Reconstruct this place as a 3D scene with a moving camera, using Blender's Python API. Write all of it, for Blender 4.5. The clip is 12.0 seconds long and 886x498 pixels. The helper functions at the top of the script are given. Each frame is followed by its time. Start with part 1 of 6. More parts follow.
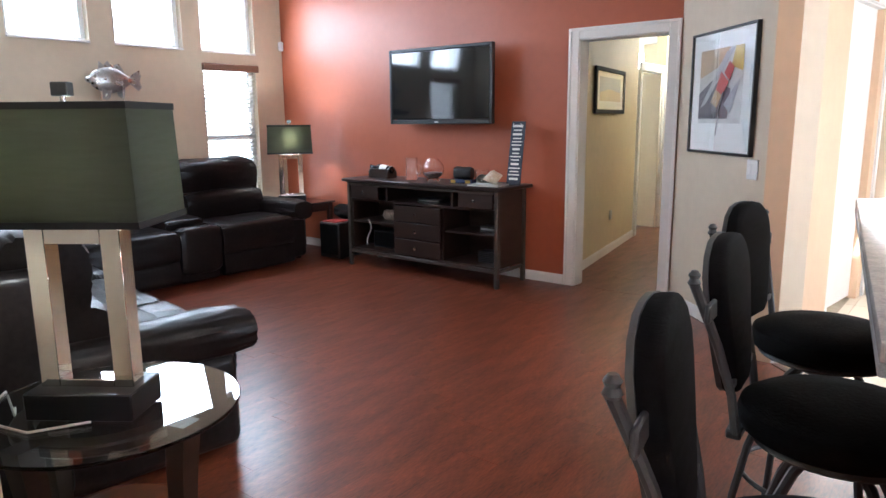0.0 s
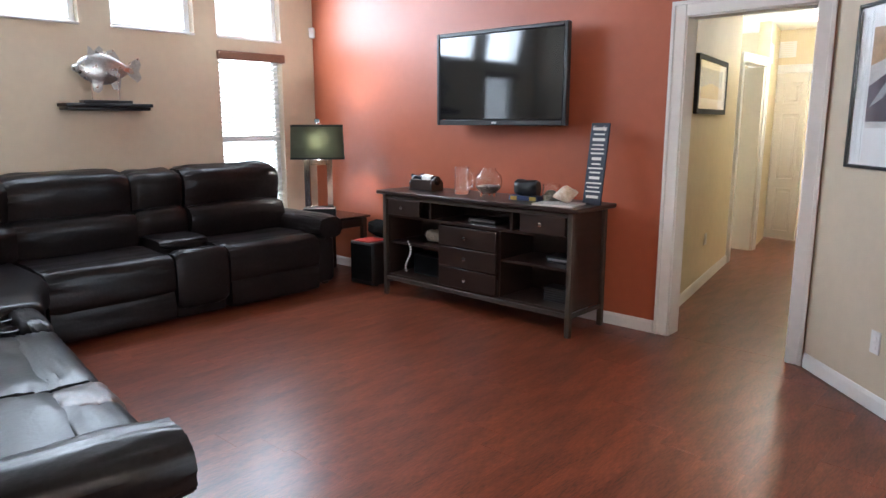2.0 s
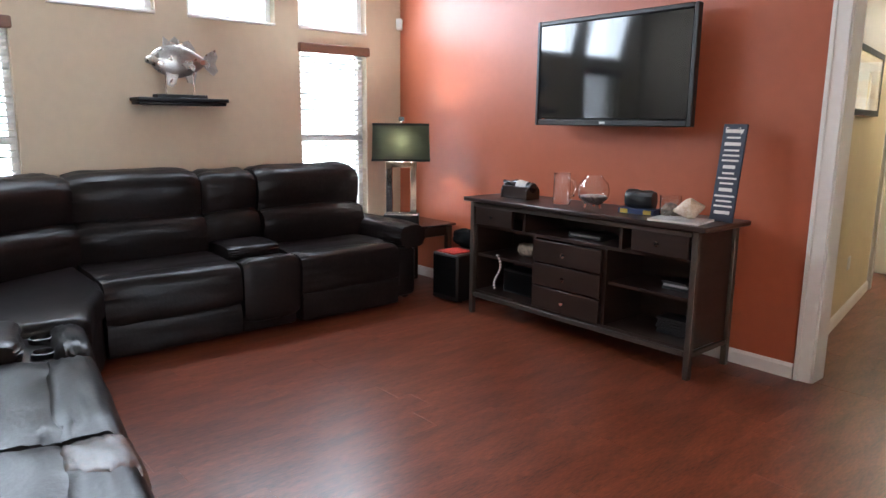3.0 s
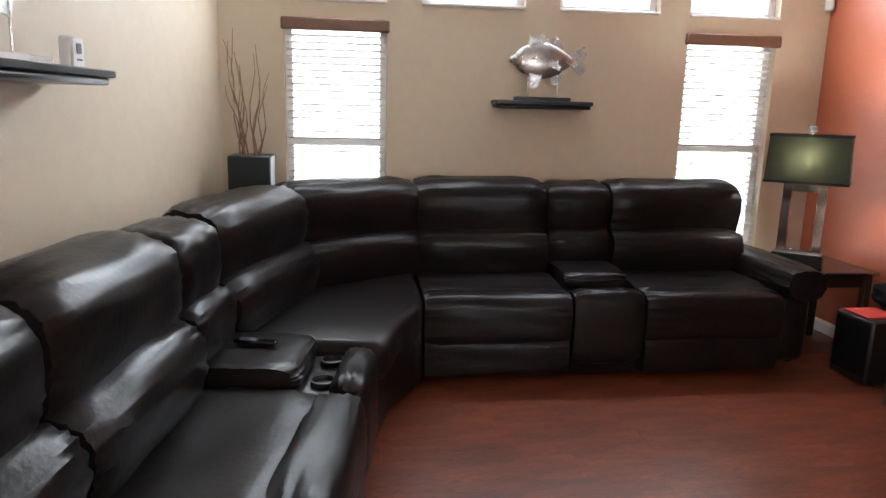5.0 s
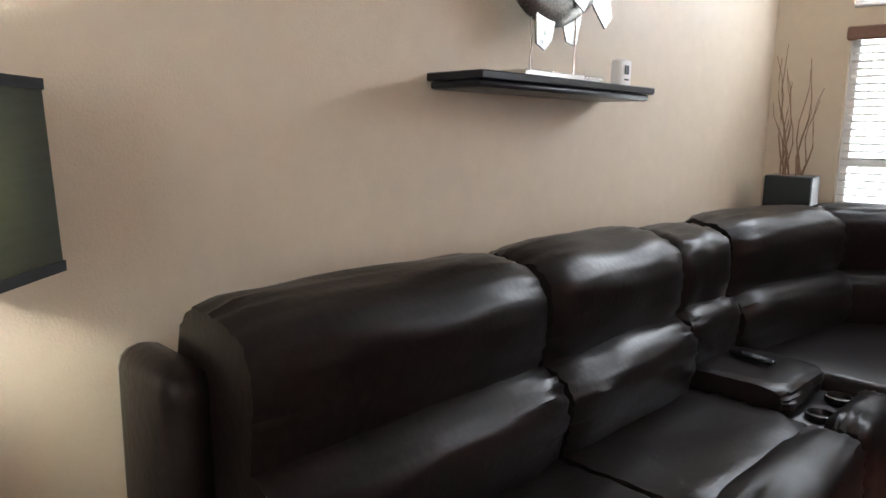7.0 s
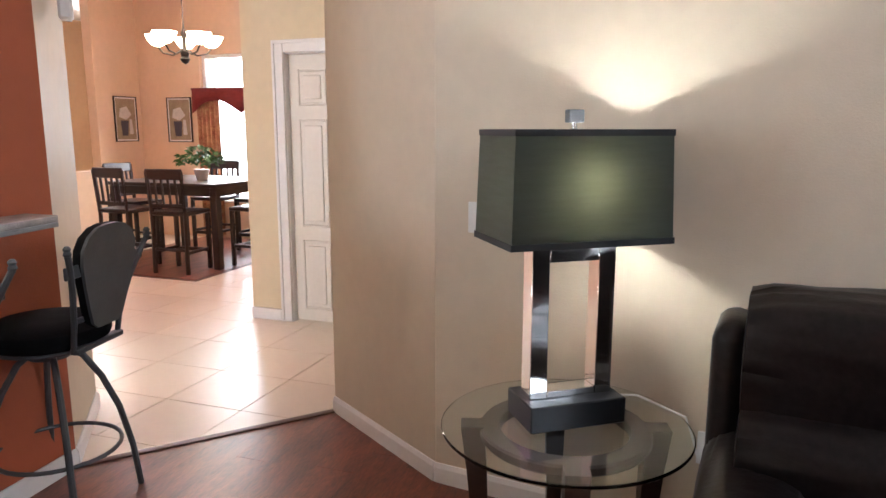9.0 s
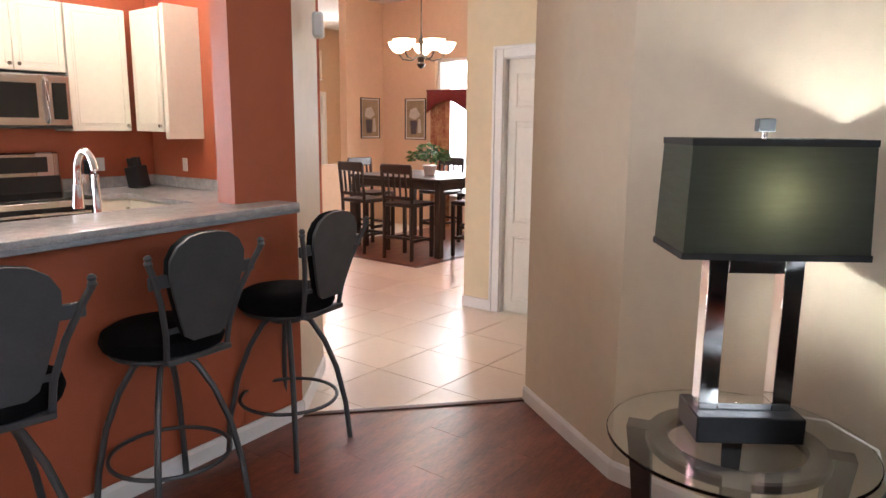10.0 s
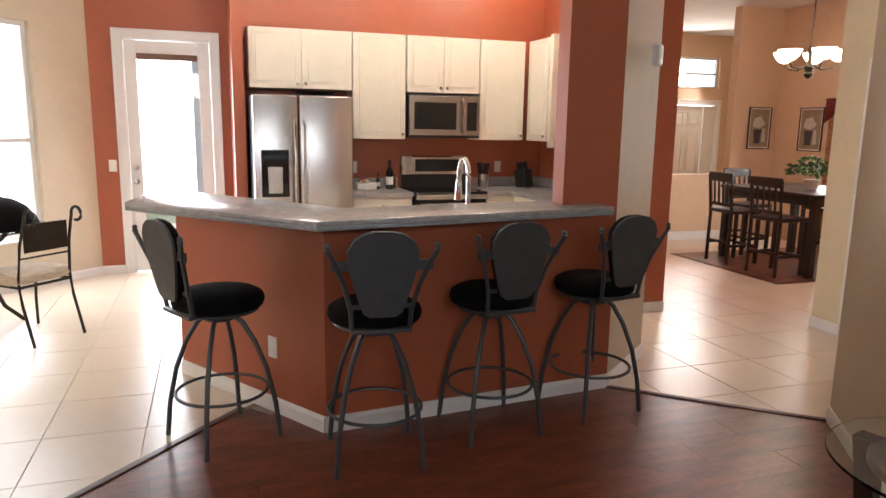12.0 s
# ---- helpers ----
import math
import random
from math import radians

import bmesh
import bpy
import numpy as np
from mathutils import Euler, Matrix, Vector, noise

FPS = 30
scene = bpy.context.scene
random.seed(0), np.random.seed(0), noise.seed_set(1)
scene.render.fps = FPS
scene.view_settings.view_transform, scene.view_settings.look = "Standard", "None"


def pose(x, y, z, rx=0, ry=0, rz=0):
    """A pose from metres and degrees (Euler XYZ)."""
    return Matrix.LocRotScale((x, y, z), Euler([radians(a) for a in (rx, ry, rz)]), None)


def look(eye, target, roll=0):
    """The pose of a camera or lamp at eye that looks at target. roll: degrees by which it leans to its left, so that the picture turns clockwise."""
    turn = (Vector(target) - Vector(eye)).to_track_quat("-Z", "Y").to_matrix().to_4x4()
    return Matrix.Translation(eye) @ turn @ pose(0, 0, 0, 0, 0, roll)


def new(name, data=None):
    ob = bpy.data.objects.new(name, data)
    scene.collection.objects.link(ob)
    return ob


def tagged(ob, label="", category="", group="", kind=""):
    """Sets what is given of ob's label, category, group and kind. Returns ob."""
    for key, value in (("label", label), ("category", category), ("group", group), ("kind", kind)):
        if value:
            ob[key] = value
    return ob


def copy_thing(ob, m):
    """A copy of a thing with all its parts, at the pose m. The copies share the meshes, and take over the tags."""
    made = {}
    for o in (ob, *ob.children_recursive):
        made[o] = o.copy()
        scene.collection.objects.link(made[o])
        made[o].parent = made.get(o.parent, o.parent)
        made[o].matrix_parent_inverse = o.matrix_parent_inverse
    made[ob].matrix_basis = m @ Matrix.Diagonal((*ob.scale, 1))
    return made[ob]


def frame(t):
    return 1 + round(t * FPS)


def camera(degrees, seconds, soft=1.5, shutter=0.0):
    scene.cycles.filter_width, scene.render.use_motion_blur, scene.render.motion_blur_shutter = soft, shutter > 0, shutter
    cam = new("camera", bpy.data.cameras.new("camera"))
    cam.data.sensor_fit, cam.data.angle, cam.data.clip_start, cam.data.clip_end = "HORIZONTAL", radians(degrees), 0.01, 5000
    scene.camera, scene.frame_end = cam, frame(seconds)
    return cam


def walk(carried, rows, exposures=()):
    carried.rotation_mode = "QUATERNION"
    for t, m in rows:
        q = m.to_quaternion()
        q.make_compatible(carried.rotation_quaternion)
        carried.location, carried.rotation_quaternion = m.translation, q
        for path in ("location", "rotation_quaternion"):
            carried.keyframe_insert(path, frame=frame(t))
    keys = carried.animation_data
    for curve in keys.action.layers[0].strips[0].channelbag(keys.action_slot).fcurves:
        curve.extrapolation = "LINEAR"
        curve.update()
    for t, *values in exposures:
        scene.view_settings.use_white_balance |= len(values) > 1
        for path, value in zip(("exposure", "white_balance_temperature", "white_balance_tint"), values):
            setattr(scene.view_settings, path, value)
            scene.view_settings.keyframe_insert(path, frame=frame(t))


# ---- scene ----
cam = camera(65.8, 12.0)
PATH = [
    (0, (0.462, -0.28, 1.414), (-0.764, 1.256, 1.043), -0.5),
    (0.5, (0.245, -0.029, 1.434), (-0.982, 1.505, 1.058), -0.4),
    (1, (0.018, 0.217, 1.442), (-1.229, 1.734, 1.065), -0.3),
    (1.5, (-0.195, 0.446, 1.425), (-1.474, 1.938, 1.051), -0.2),
    (2, (-0.368, 0.667, 1.411), (-1.701, 2.112, 1.042), 0.0),
    (2.5, (-0.602, 0.851, 1.386), (-2.007, 2.228, 1.024), 0.2),
    (2.7, (-0.703, 0.929, 1.385), (-2.139, 2.273, 1.023), 0.4),
    (4.3, (-1.233, 1.515, 1.469), (-3.07, 2.2, 1.075), 0.8),
    (4.5, (-1.293, 1.557, 1.468), (-3.168, 2.132, 1.073), 1.0),
    (5, (-1.418, 1.638, 1.463), (-3.361, 1.895, 1.066), 1.4),
    (5.5, (-1.467, 1.704, 1.44), (-3.425, 1.595, 1.045), 1.6),
    (6, (-1.453, 1.692, 1.435), (-3.358, 1.227, 1.041), 1.6),
    (6.5, (-1.34, 1.782, 1.415), (-3.129, 0.97, 1.041), 1.1),
    (6.7, (-1.271, 1.773, 1.39), (-3.011, 0.853, 1.034), 1.0),
    (8.3, (-1.981, 2.472, 1.426), (-1.748, 0.515, 1.088), -0.2),
    (8.5, (-1.943, 2.522, 1.44), (-1.584, 0.584, 1.097), -0.2),
    (9, (-1.902, 2.674, 1.467), (-1.249, 0.815, 1.124), 0.0),
    (9.5, (-1.963, 2.727, 1.494), (-1.018, 0.999, 1.144), 0.2),
    (10, (-2.104, 2.754, 1.495), (-0.885, 1.208, 1.143), 0.5),
    (10.5, (-2.258, 2.754, 1.503), (-0.804, 1.426, 1.157), -0.0),
    (11, (-2.472, 2.866, 1.495), (-0.852, 1.745, 1.152), 0.4),
    (11.5, (-2.737, 2.792, 1.534), (-0.961, 1.938, 1.195), 0.2),
    (12, (-2.927, 2.797, 1.572), (-1.061, 2.171, 1.218), 0.9),
]
walk(cam, [(t, look(eye, target, roll)) for t, eye, target, roll in PATH],
     [(0, 1.0, 5350, 8), (0.6, 1.15, 5450, 8), (1.5, 1.1, 5500, 8), (2.5, 1.05, 5550, 8), (4.5, 0.82, 6000, 10), (6.5, 0.65, 6200, 10), (8.5, 0.88, 5700, 12), (9.5, 0.75, 5750, 12), (10.8, 0.5, 5900, 12), (11.5, 0.3, 6000, 12), (12, 0.1, 6250, 12)])

# ---- world, sun, large lights, exposure ----
world = bpy.data.worlds.new("sky")
scene.world = world
world.use_nodes = True
_bg = world.node_tree.nodes["Background"]
_sky = world.node_tree.nodes.new("ShaderNodeTexSky")
_sky.sky_type, _sky.sun_disc = "NISHITA", False
_sky.sun_elevation, _sky.sun_rotation = radians(52), radians(200)
world.node_tree.links.new(_sky.outputs[0], _bg.inputs[0])
_bg.inputs[1].default_value = 0.12
_sun = new("sun", bpy.data.lights.new("sun", "SUN"))
_sun.data.energy, _sun.data.angle, _sun.data.color = 3.0, radians(0.5), (1, 0.95, 0.87)
_sun.matrix_world = look((0, 0, 10), (-1.0, 3.0, 0.0))


def area_light(name, m, sx, sy, watts, color=(1, 1, 1)):
    d = bpy.data.lights.new(name, "AREA")
    d.shape, d.size, d.size_y, d.energy, d.color = "RECTANGLE", sx, sy, watts, color
    ob = new(name, d)
    ob.matrix_world = m
    return ob


def point_light(name, p, watts, color=(1, 0.85, 0.65), radius=0.04):
    d = bpy.data.lights.new(name, "POINT")
    d.energy, d.color, d.shadow_soft_size = watts, color, radius
    ob = new(name, d)
    ob.location = p
    return ob


DAY = (0.93, 0.97, 1.0)
for _y in (1.52, 2.41, 3.32, 4.2):
    area_light("clerestory_daylight", look((-5.95, _y, 2.46), (-1.0, _y, 1.2)), 0.6, 0.6, 12, DAY)
area_light("nook_daylight", look((3.9, 4.75, 1.45), (0.5, 2.0, 0.6)), 1.1, 1.9, 50, DAY)
area_light("door_daylight", look((-0.24, 5.5, 1.2), (4.0, 4.6, 0.5)), 0.8, 2.0, 25, (1, 0.93, 0.82))
area_light("patio_daylight", look((4.70, 3.2, 1.25), (0, 3.2, 0.6)), 0.6, 1.9, 32, DAY)
area_light("entry_daylight", look((7.9, -5.75, 2.62), (4.0, -2.5, 0)), 1.0, 0.5, 60, (1, 0.9, 0.8))
area_light("dining_daylight", look((3.56, -5.02, 1.5), (2.2, -1.0, 0.2)), 1.3, 1.7, 55, (1, 0.94, 0.86))
for _p in ((2.6, 1.2, 3.2), (3.2, 0, 3.2), (2.6, 2.3, 3.2)):
    point_light("ceiling_can", _p, 40, (1.0, 0.86, 0.68), 0.07)
point_light("hall_ceiling_lamp", (-2.35, 8.4, 2.25), 20, (1.0, 0.90, 0.72), 0.08)
# Added fill without a fixture, for daylight from the hallway's side room.
point_light("side_room_daylight_fill", (-3.7, 8.6, 1.9), 14, DAY, 0.3)
# Added pink fill that brightens and tints the passage; no fixture hangs here.
point_light("passage_pink_fill", (2.4, -2.3, 3.1), 26, (1.0, 0.46, 0.66), 0.1)


# ---- materials ----
def material(name, color, rough=0.6, metal=0.0, vary=0.08, scale=6.0, bump=0.0, bump_scale=60.0, stretch=(1, 1, 1), second=None, coat=0.0, ior=1.5, per_object=0.0):
    """A surface with two scales of variation: broad patches and fine grain, and a fine relief."""
    m = bpy.data.materials.new(name)
    m.use_nodes = True
    nt = m.node_tree
    n, l = nt.nodes, nt.links
    b = n["Principled BSDF"]
    b.inputs["Metallic"].default_value, b.inputs["IOR"].default_value, b.inputs["Coat Weight"].default_value = metal, ior, coat
    b.inputs["Coat Roughness"].default_value = 0.15
    tc = n.new("ShaderNodeTexCoord")
    mp = n.new("ShaderNodeMapping")
    mp.inputs["Scale"].default_value = stretch
    l.new(tc.outputs["Object"], mp.inputs[0])
    big, fine = n.new("ShaderNodeTexNoise"), n.new("ShaderNodeTexNoise")
    big.inputs["Scale"].default_value, big.inputs["Detail"].default_value = scale, 3
    fine.inputs["Scale"].default_value, fine.inputs["Detail"].default_value = scale * 9, 6
    l.new(mp.outputs[0], big.inputs[0])
    l.new(mp.outputs[0], fine.inputs[0])
    add = n.new("ShaderNodeMath")
    add.operation = "ADD"
    l.new(big.outputs[0], add.inputs[0])
    l.new(fine.outputs[0], add.inputs[1])
    ramp = n.new("ShaderNodeMapRange")
    ramp.inputs["From Min"].default_value, ramp.inputs["From Max"].default_value = 0.7, 1.3
    l.new(add.outputs[0], ramp.inputs[0])
    mix = n.new("ShaderNodeMix")
    mix.data_type = "RGBA"
    other = second or tuple(c * (1 - 3 * vary) for c in color)
    mix.inputs[6].default_value = (*color, 1)
    mix.inputs[7].default_value = (*other, 1)
    l.new(ramp.outputs[0], mix.inputs[0])
    out = mix.outputs[2]
    if per_object:
        info = n.new("ShaderNodeObjectInfo")
        rng = n.new("ShaderNodeMapRange")
        rng.inputs["To Min"].default_value, rng.inputs["To Max"].default_value = 1 - per_object, 1 + per_object
        l.new(info.outputs["Random"], rng.inputs[0])
        hsv = n.new("ShaderNodeHueSaturation")
        l.new(rng.outputs[0], hsv.inputs["Value"])
        l.new(out, hsv.inputs["Color"])
        out = hsv.outputs[0]
    l.new(out, b.inputs["Base Color"])
    rr = n.new("ShaderNodeMapRange")
    rr.inputs["To Min"].default_value, rr.inputs["To Max"].default_value = max(0.02, rough * 0.85), min(1, rough * 1.15)
    l.new(big.outputs[0], rr.inputs[0])
    l.new(rr.outputs[0], b.inputs["Roughness"])
    if bump:
        bn, bt = n.new("ShaderNodeBump"), n.new("ShaderNodeTexNoise")
        bt.inputs["Scale"].default_value, bt.inputs["Detail"].default_value = bump_scale, 4
        bn.inputs["Strength"].default_value, bn.inputs["Distance"].default_value = bump, 0.004
        l.new(mp.outputs[0], bt.inputs[0])
        l.new(bt.outputs[0], bn.inputs["Height"])
        l.new(bn.outputs[0], b.inputs["Normal"])
    return m


def glow(name, color, strength):
    m = bpy.data.materials.new(name)
    m.use_nodes = True
    b = m.node_tree.nodes["Principled BSDF"]
    b.inputs["Base Color"].default_value = (*color, 1)
    b.inputs["Emission Color"].default_value, b.inputs["Emission Strength"].default_value = (*color, 1), strength
    return m


def clear_glass(name, color=(1, 1, 1), rough=0.0):
    m = bpy.data.materials.new(name)
    m.use_nodes = True
    b = m.node_tree.nodes["Principled BSDF"]
    b.inputs["Base Color"].default_value = (*color, 1)
    b.inputs["Transmission Weight"].default_value, b.inputs["Roughness"].default_value, b.inputs["IOR"].default_value = 1, rough, 1.45
    return m


def cloth(name, color, rough=0.9, through_light=0.0, weave=90.0):
    m = material(name, color, rough, vary=0.12, scale=14, bump=0.35, bump_scale=weave, stretch=(1, 1, 4))
    if through_light:
        m.node_tree.nodes["Principled BSDF"].inputs["Transmission Weight"].default_value = through_light
    return m


M_BEIGE = material("beige_paint", (0.64, 0.545, 0.41), 0.6, vary=0.025, scale=1.5, bump=0.25, bump_scale=140)
M_HALL = material("yellow_cream_paint", (0.70, 0.60, 0.40), 0.6, vary=0.025, scale=1.5, bump=0.25, bump_scale=140)
M_PEACH = material("peach_paint", (0.68, 0.49, 0.33), 0.6, vary=0.025, scale=1.5, bump=0.25, bump_scale=140)
M_RED = material("terracotta_paint", (0.40, 0.105, 0.048), 0.42, vary=0.03, scale=1.5, bump=0.3, bump_scale=140)
M_CEIL = material("white_ceiling", (0.78, 0.76, 0.72), 0.9, vary=0.02, scale=3, bump=0.6, bump_scale=90)
M_TRIM = material("white_trim", (0.80, 0.79, 0.77), 0.35, vary=0.02, scale=3)
M_DOOR = material("cream_door_paint", (0.74, 0.70, 0.62), 0.4, vary=0.02, scale=3)
M_CAB = material("cream_cabinet", (0.82, 0.77, 0.66), 0.35, vary=0.02, scale=3)
M_PLANK = material("cherry_laminate", (0.225, 0.058, 0.026), 0.31, vary=0.16, scale=2.6, stretch=(5, 1.0, 1), second=(0.060, 0.017, 0.009), bump=0.04, bump_scale=14, per_object=0.09)
M_TILE = material("cream_tile", (0.66, 0.56, 0.44), 0.3, vary=0.02, scale=2.2, bump=0.04, bump_scale=12, per_object=0.03)
M_GROUT = material("tile_grout", (0.47, 0.39, 0.30), 0.9, vary=0.08, scale=20)
M_STRIP = material("brown_floor_strip", (0.10, 0.045, 0.028), 0.4, vary=0.1, scale=8)
M_LEATHER = material("dark_brown_leather", (0.0155, 0.0116, 0.0112), 0.31, vary=0.2, scale=5, bump=0.28, bump_scale=46, ior=1.5)
M_LEATHER.node_tree.nodes["Principled BSDF"].inputs["Specular IOR Level"].default_value = 0.16
M_WORN = material("worn_brown_leather", (0.10, 0.045, 0.028), 0.36, vary=0.2, scale=7, second=(0.03, 0.02, 0.015), bump=0.3, bump_scale=45)
M_WOOD = material("dark_stained_wood", (0.032, 0.017, 0.012), 0.36, vary=0.15, scale=4, stretch=(1, 1, 6), second=(0.016, 0.009, 0.007))
M_FRAME = material("brown_metal_frame", (0.10, 0.085, 0.072), 0.42, metal=0.6, vary=0.1, scale=10)
M_BLACK = material("black_plastic", (0.012, 0.012, 0.013), 0.4, vary=0.05, scale=10)
M_GLOSSBLACK = material("glossy_black", (0.008, 0.009, 0.010), 0.06, vary=0.02, scale=4)
M_BLACKWOOD = material("black_painted_wood", (0.012, 0.013, 0.016), 0.3, vary=0.08, scale=6)
M_BLACKWOOD.node_tree.nodes["Principled BSDF"].inputs["Specular IOR Level"].default_value = 0.25
M_CHROME = material("chrome", (0.75, 0.74, 0.72), 0.08, metal=1.0, vary=0.01, scale=4)
M_STEEL = material("brushed_steel", (0.56, 0.54, 0.52), 0.27, metal=1.0, vary=0.03, scale=2, stretch=(1, 1, 0.02))
M_STOOL = material("grey_powder_coat", (0.075, 0.080, 0.084), 0.45, metal=0.35, vary=0.06, scale=12, bump=0.15, bump_scale=220)
M_FABRIC = cloth("black_fabric", (0.0035, 0.0035, 0.004), 0.95)
M_FABRIC.node_tree.nodes["Principled BSDF"].inputs["Specular IOR Level"].default_value = 0.12
M_IRON = material("wrought_iron", (0.035, 0.028, 0.022), 0.5, metal=0.6, vary=0.1, scale=14)
M_CREAMCLOTH = cloth("cream_cushion_cloth", (0.62, 0.52, 0.40))
M_SHADE_TRIM = material("black_shade_trim", (0.012, 0.013, 0.013), 0.8, vary=0.05, scale=12)
M_COUNTER = material("grey_speckled_laminate", (0.46, 0.45, 0.44), 0.22, vary=0.10, scale=20, second=(0.28, 0.28, 0.29))
M_EDGE = material("grey_stone_edge", (0.34, 0.36, 0.38), 0.4, vary=0.2, scale=14, second=(0.18, 0.20, 0.22), stretch=(4, 1, 5))
M_BLIND = material("white_blind_slat", (0.80, 0.78, 0.74), 0.4, vary=0.02, scale=4)
M_VALANCE = material("reddish_wood_valance", (0.20, 0.10, 0.065), 0.5, vary=0.1, scale=6, stretch=(1, 8, 1))
M_GLASS = clear_glass("window_glass")
M_TABLEGLASS = clear_glass("green_edge_glass", (0.92, 0.98, 0.955))
M_CLEAR = clear_glass("clear_glassware")
M_WHITE = material("white_plastic", (0.76, 0.76, 0.74), 0.4, vary=0.02, scale=6)
M_SILVER = material("silver_leaf_metal", (0.55, 0.54, 0.52), 0.28, metal=0.9, vary=0.15, scale=18, bump=0.4, bump_scale=40)
M_TWIG = material("brown_twig", (0.30, 0.19, 0.12), 0.8, vary=0.15, scale=20)
M_VASE = material("black_teal_ceramic", (0.010, 0.018, 0.020), 0.35, vary=0.1, scale=6)
M_SKYGLOW = glow("outdoor_glare", (0.95, 0.98, 1.0), 4.2)
M_BULB = glow("warm_bulb_glass", (1.0, 0.80, 0.52), 9.0)
M_LEAF = material("green_leaf", (0.06, 0.17, 0.03), 0.45, vary=0.2, scale=20)
M_POT = material("white_ceramic", (0.7, 0.68, 0.64), 0.3, vary=0.03, scale=6)
M_PAPER = material("white_paper", (0.75, 0.74, 0.71), 0.7, vary=0.03, scale=6)


# ---- builders ----
def bm_box(bm, c, s, r=0.0, turn=0.0, seg=1):
    m = Matrix.Translation(c) @ Matrix.Rotation(radians(turn), 4, "Z") @ Matrix.Diagonal((*s, 1))
    vs = bmesh.ops.create_cube(bm, size=1, matrix=m)["verts"]
    if r:
        es = list({e for v in vs for e in v.link_edges})
        bmesh.ops.bevel(bm, geom=es, offset=r, segments=seg, affect="EDGES", profile=0.5)
    return bm


def box(c, s, r=0.0, turn=0.0, seg=1):
    return bm_box(bmesh.new(), c, s, r, turn, seg)


def bm_cyl(bm, a, b, r1, r2=None, n=16):
    a, b = Vector(a), Vector(b)
    d = b - a
    m = Matrix.Translation((a + b) / 2) @ d.to_track_quat("Z", "Y").to_matrix().to_4x4()
    bmesh.ops.create_cone(bm, cap_ends=True, segments=n, radius1=r1, radius2=r1 if r2 is None else r2, depth=d.length, matrix=m)
    return bm


def cyl(a, b, r1, r2=None, n=16):
    return bm_cyl(bmesh.new(), a, b, r1, r2, n)


def bm_tube(bm, pts, r, n=8, closed=False, taper=None):
    pts = [Vector(p) for p in pts]
    k = len(pts)
    rings = []
    up = Vector((0, 0, 1))
    for i, p in enumerate(pts):
        d = (pts[(i + 1) % k] - pts[i - 1]) if closed else (pts[min(i + 1, k - 1)] - pts[max(i - 1, 0)])
        d.normalize()
        side = d.cross(up)
        if side.length < 0.05:
            side = d.cross(Vector((1, 0, 0)))
        side.normalize()
        top = side.cross(d)
        rr = r * (1 + (taper - 1) * i / (k - 1)) if taper is not None else r
        rings.append([bm.verts.new(p + rr * (math.cos(a) * side + math.sin(a) * top)) for a in (math.tau * j / n for j in range(n))])
    for i in range(k if closed else k - 1):
        a, b = rings[i], rings[(i + 1) % k]
        for j in range(n):
            bm.faces.new((a[j], a[(j + 1) % n], b[(j + 1) % n], b[j]))
    if not closed:
        bm.faces.new(rings[0])
        bm.faces.new(rings[-1])
    bmesh.ops.recalc_face_normals(bm, faces=bm.faces)
    return bm


def tube(pts, r, n=8, closed=False, taper=None):
    return bm_tube(bmesh.new(), pts, r, n, closed, taper)


def lathe(profile, n=24, c=(0, 0, 0)):
    bm = bmesh.new()
    rings = [[bm.verts.new((c[0] + r * math.cos(math.tau * j / n), c[1] + r * math.sin(math.tau * j / n), c[2] + z)) for j in range(n)] for r, z in profile]
    for a, b in zip(rings, rings[1:]):
        for j in range(n):
            bm.faces.new((a[j], a[(j + 1) % n], b[(j + 1) % n], b[j]))
    bm.faces.new(rings[0])
    bm.faces.new(rings[-1])
    bmesh.ops.recalc_face_normals(bm, faces=bm.faces)
    return bm


def ring(profile, n=48):
    """A solid ring: a closed section of (radius, height) turned about the z axis."""
    bm = bmesh.new()
    rings = [[bm.verts.new((r * math.cos(math.tau * j / n), r * math.sin(math.tau * j / n), z)) for j in range(n)] for r, z in profile]
    for a, b in zip(rings, rings[1:] + rings[:1]):
        for j in range(n):
            bm.faces.new((a[j], a[(j + 1) % n], b[(j + 1) % n], b[j]))
    bmesh.ops.recalc_face_normals(bm, faces=bm.faces)
    return bm


def prism(poly, z0, z1):
    bm = bmesh.new()
    lo = [bm.verts.new((x, y, z0)) for x, y in poly]
    hi = [bm.verts.new((x, y, z1)) for x, y in poly]
    k = len(poly)
    bm.faces.new(lo)
    bm.faces.new(hi)
    for i in range(k):
        bm.faces.new((lo[i], lo[(i + 1) % k], hi[(i + 1) % k], hi[i]))
    bmesh.ops.recalc_face_normals(bm, faces=bm.faces)
    return bm


def plate(outline, y0, y1):
    """A plate cut to an outline of (x, z), standing between two planes of y."""
    bm = prism(outline, y0, y1)
    bmesh.ops.rotate(bm, verts=bm.verts, cent=(0, 0, 0), matrix=Matrix.Rotation(radians(90), 3, "X"))
    for v in bm.verts:
        v.co.y = -v.co.y
    bmesh.ops.recalc_face_normals(bm, faces=bm.faces)
    return bm


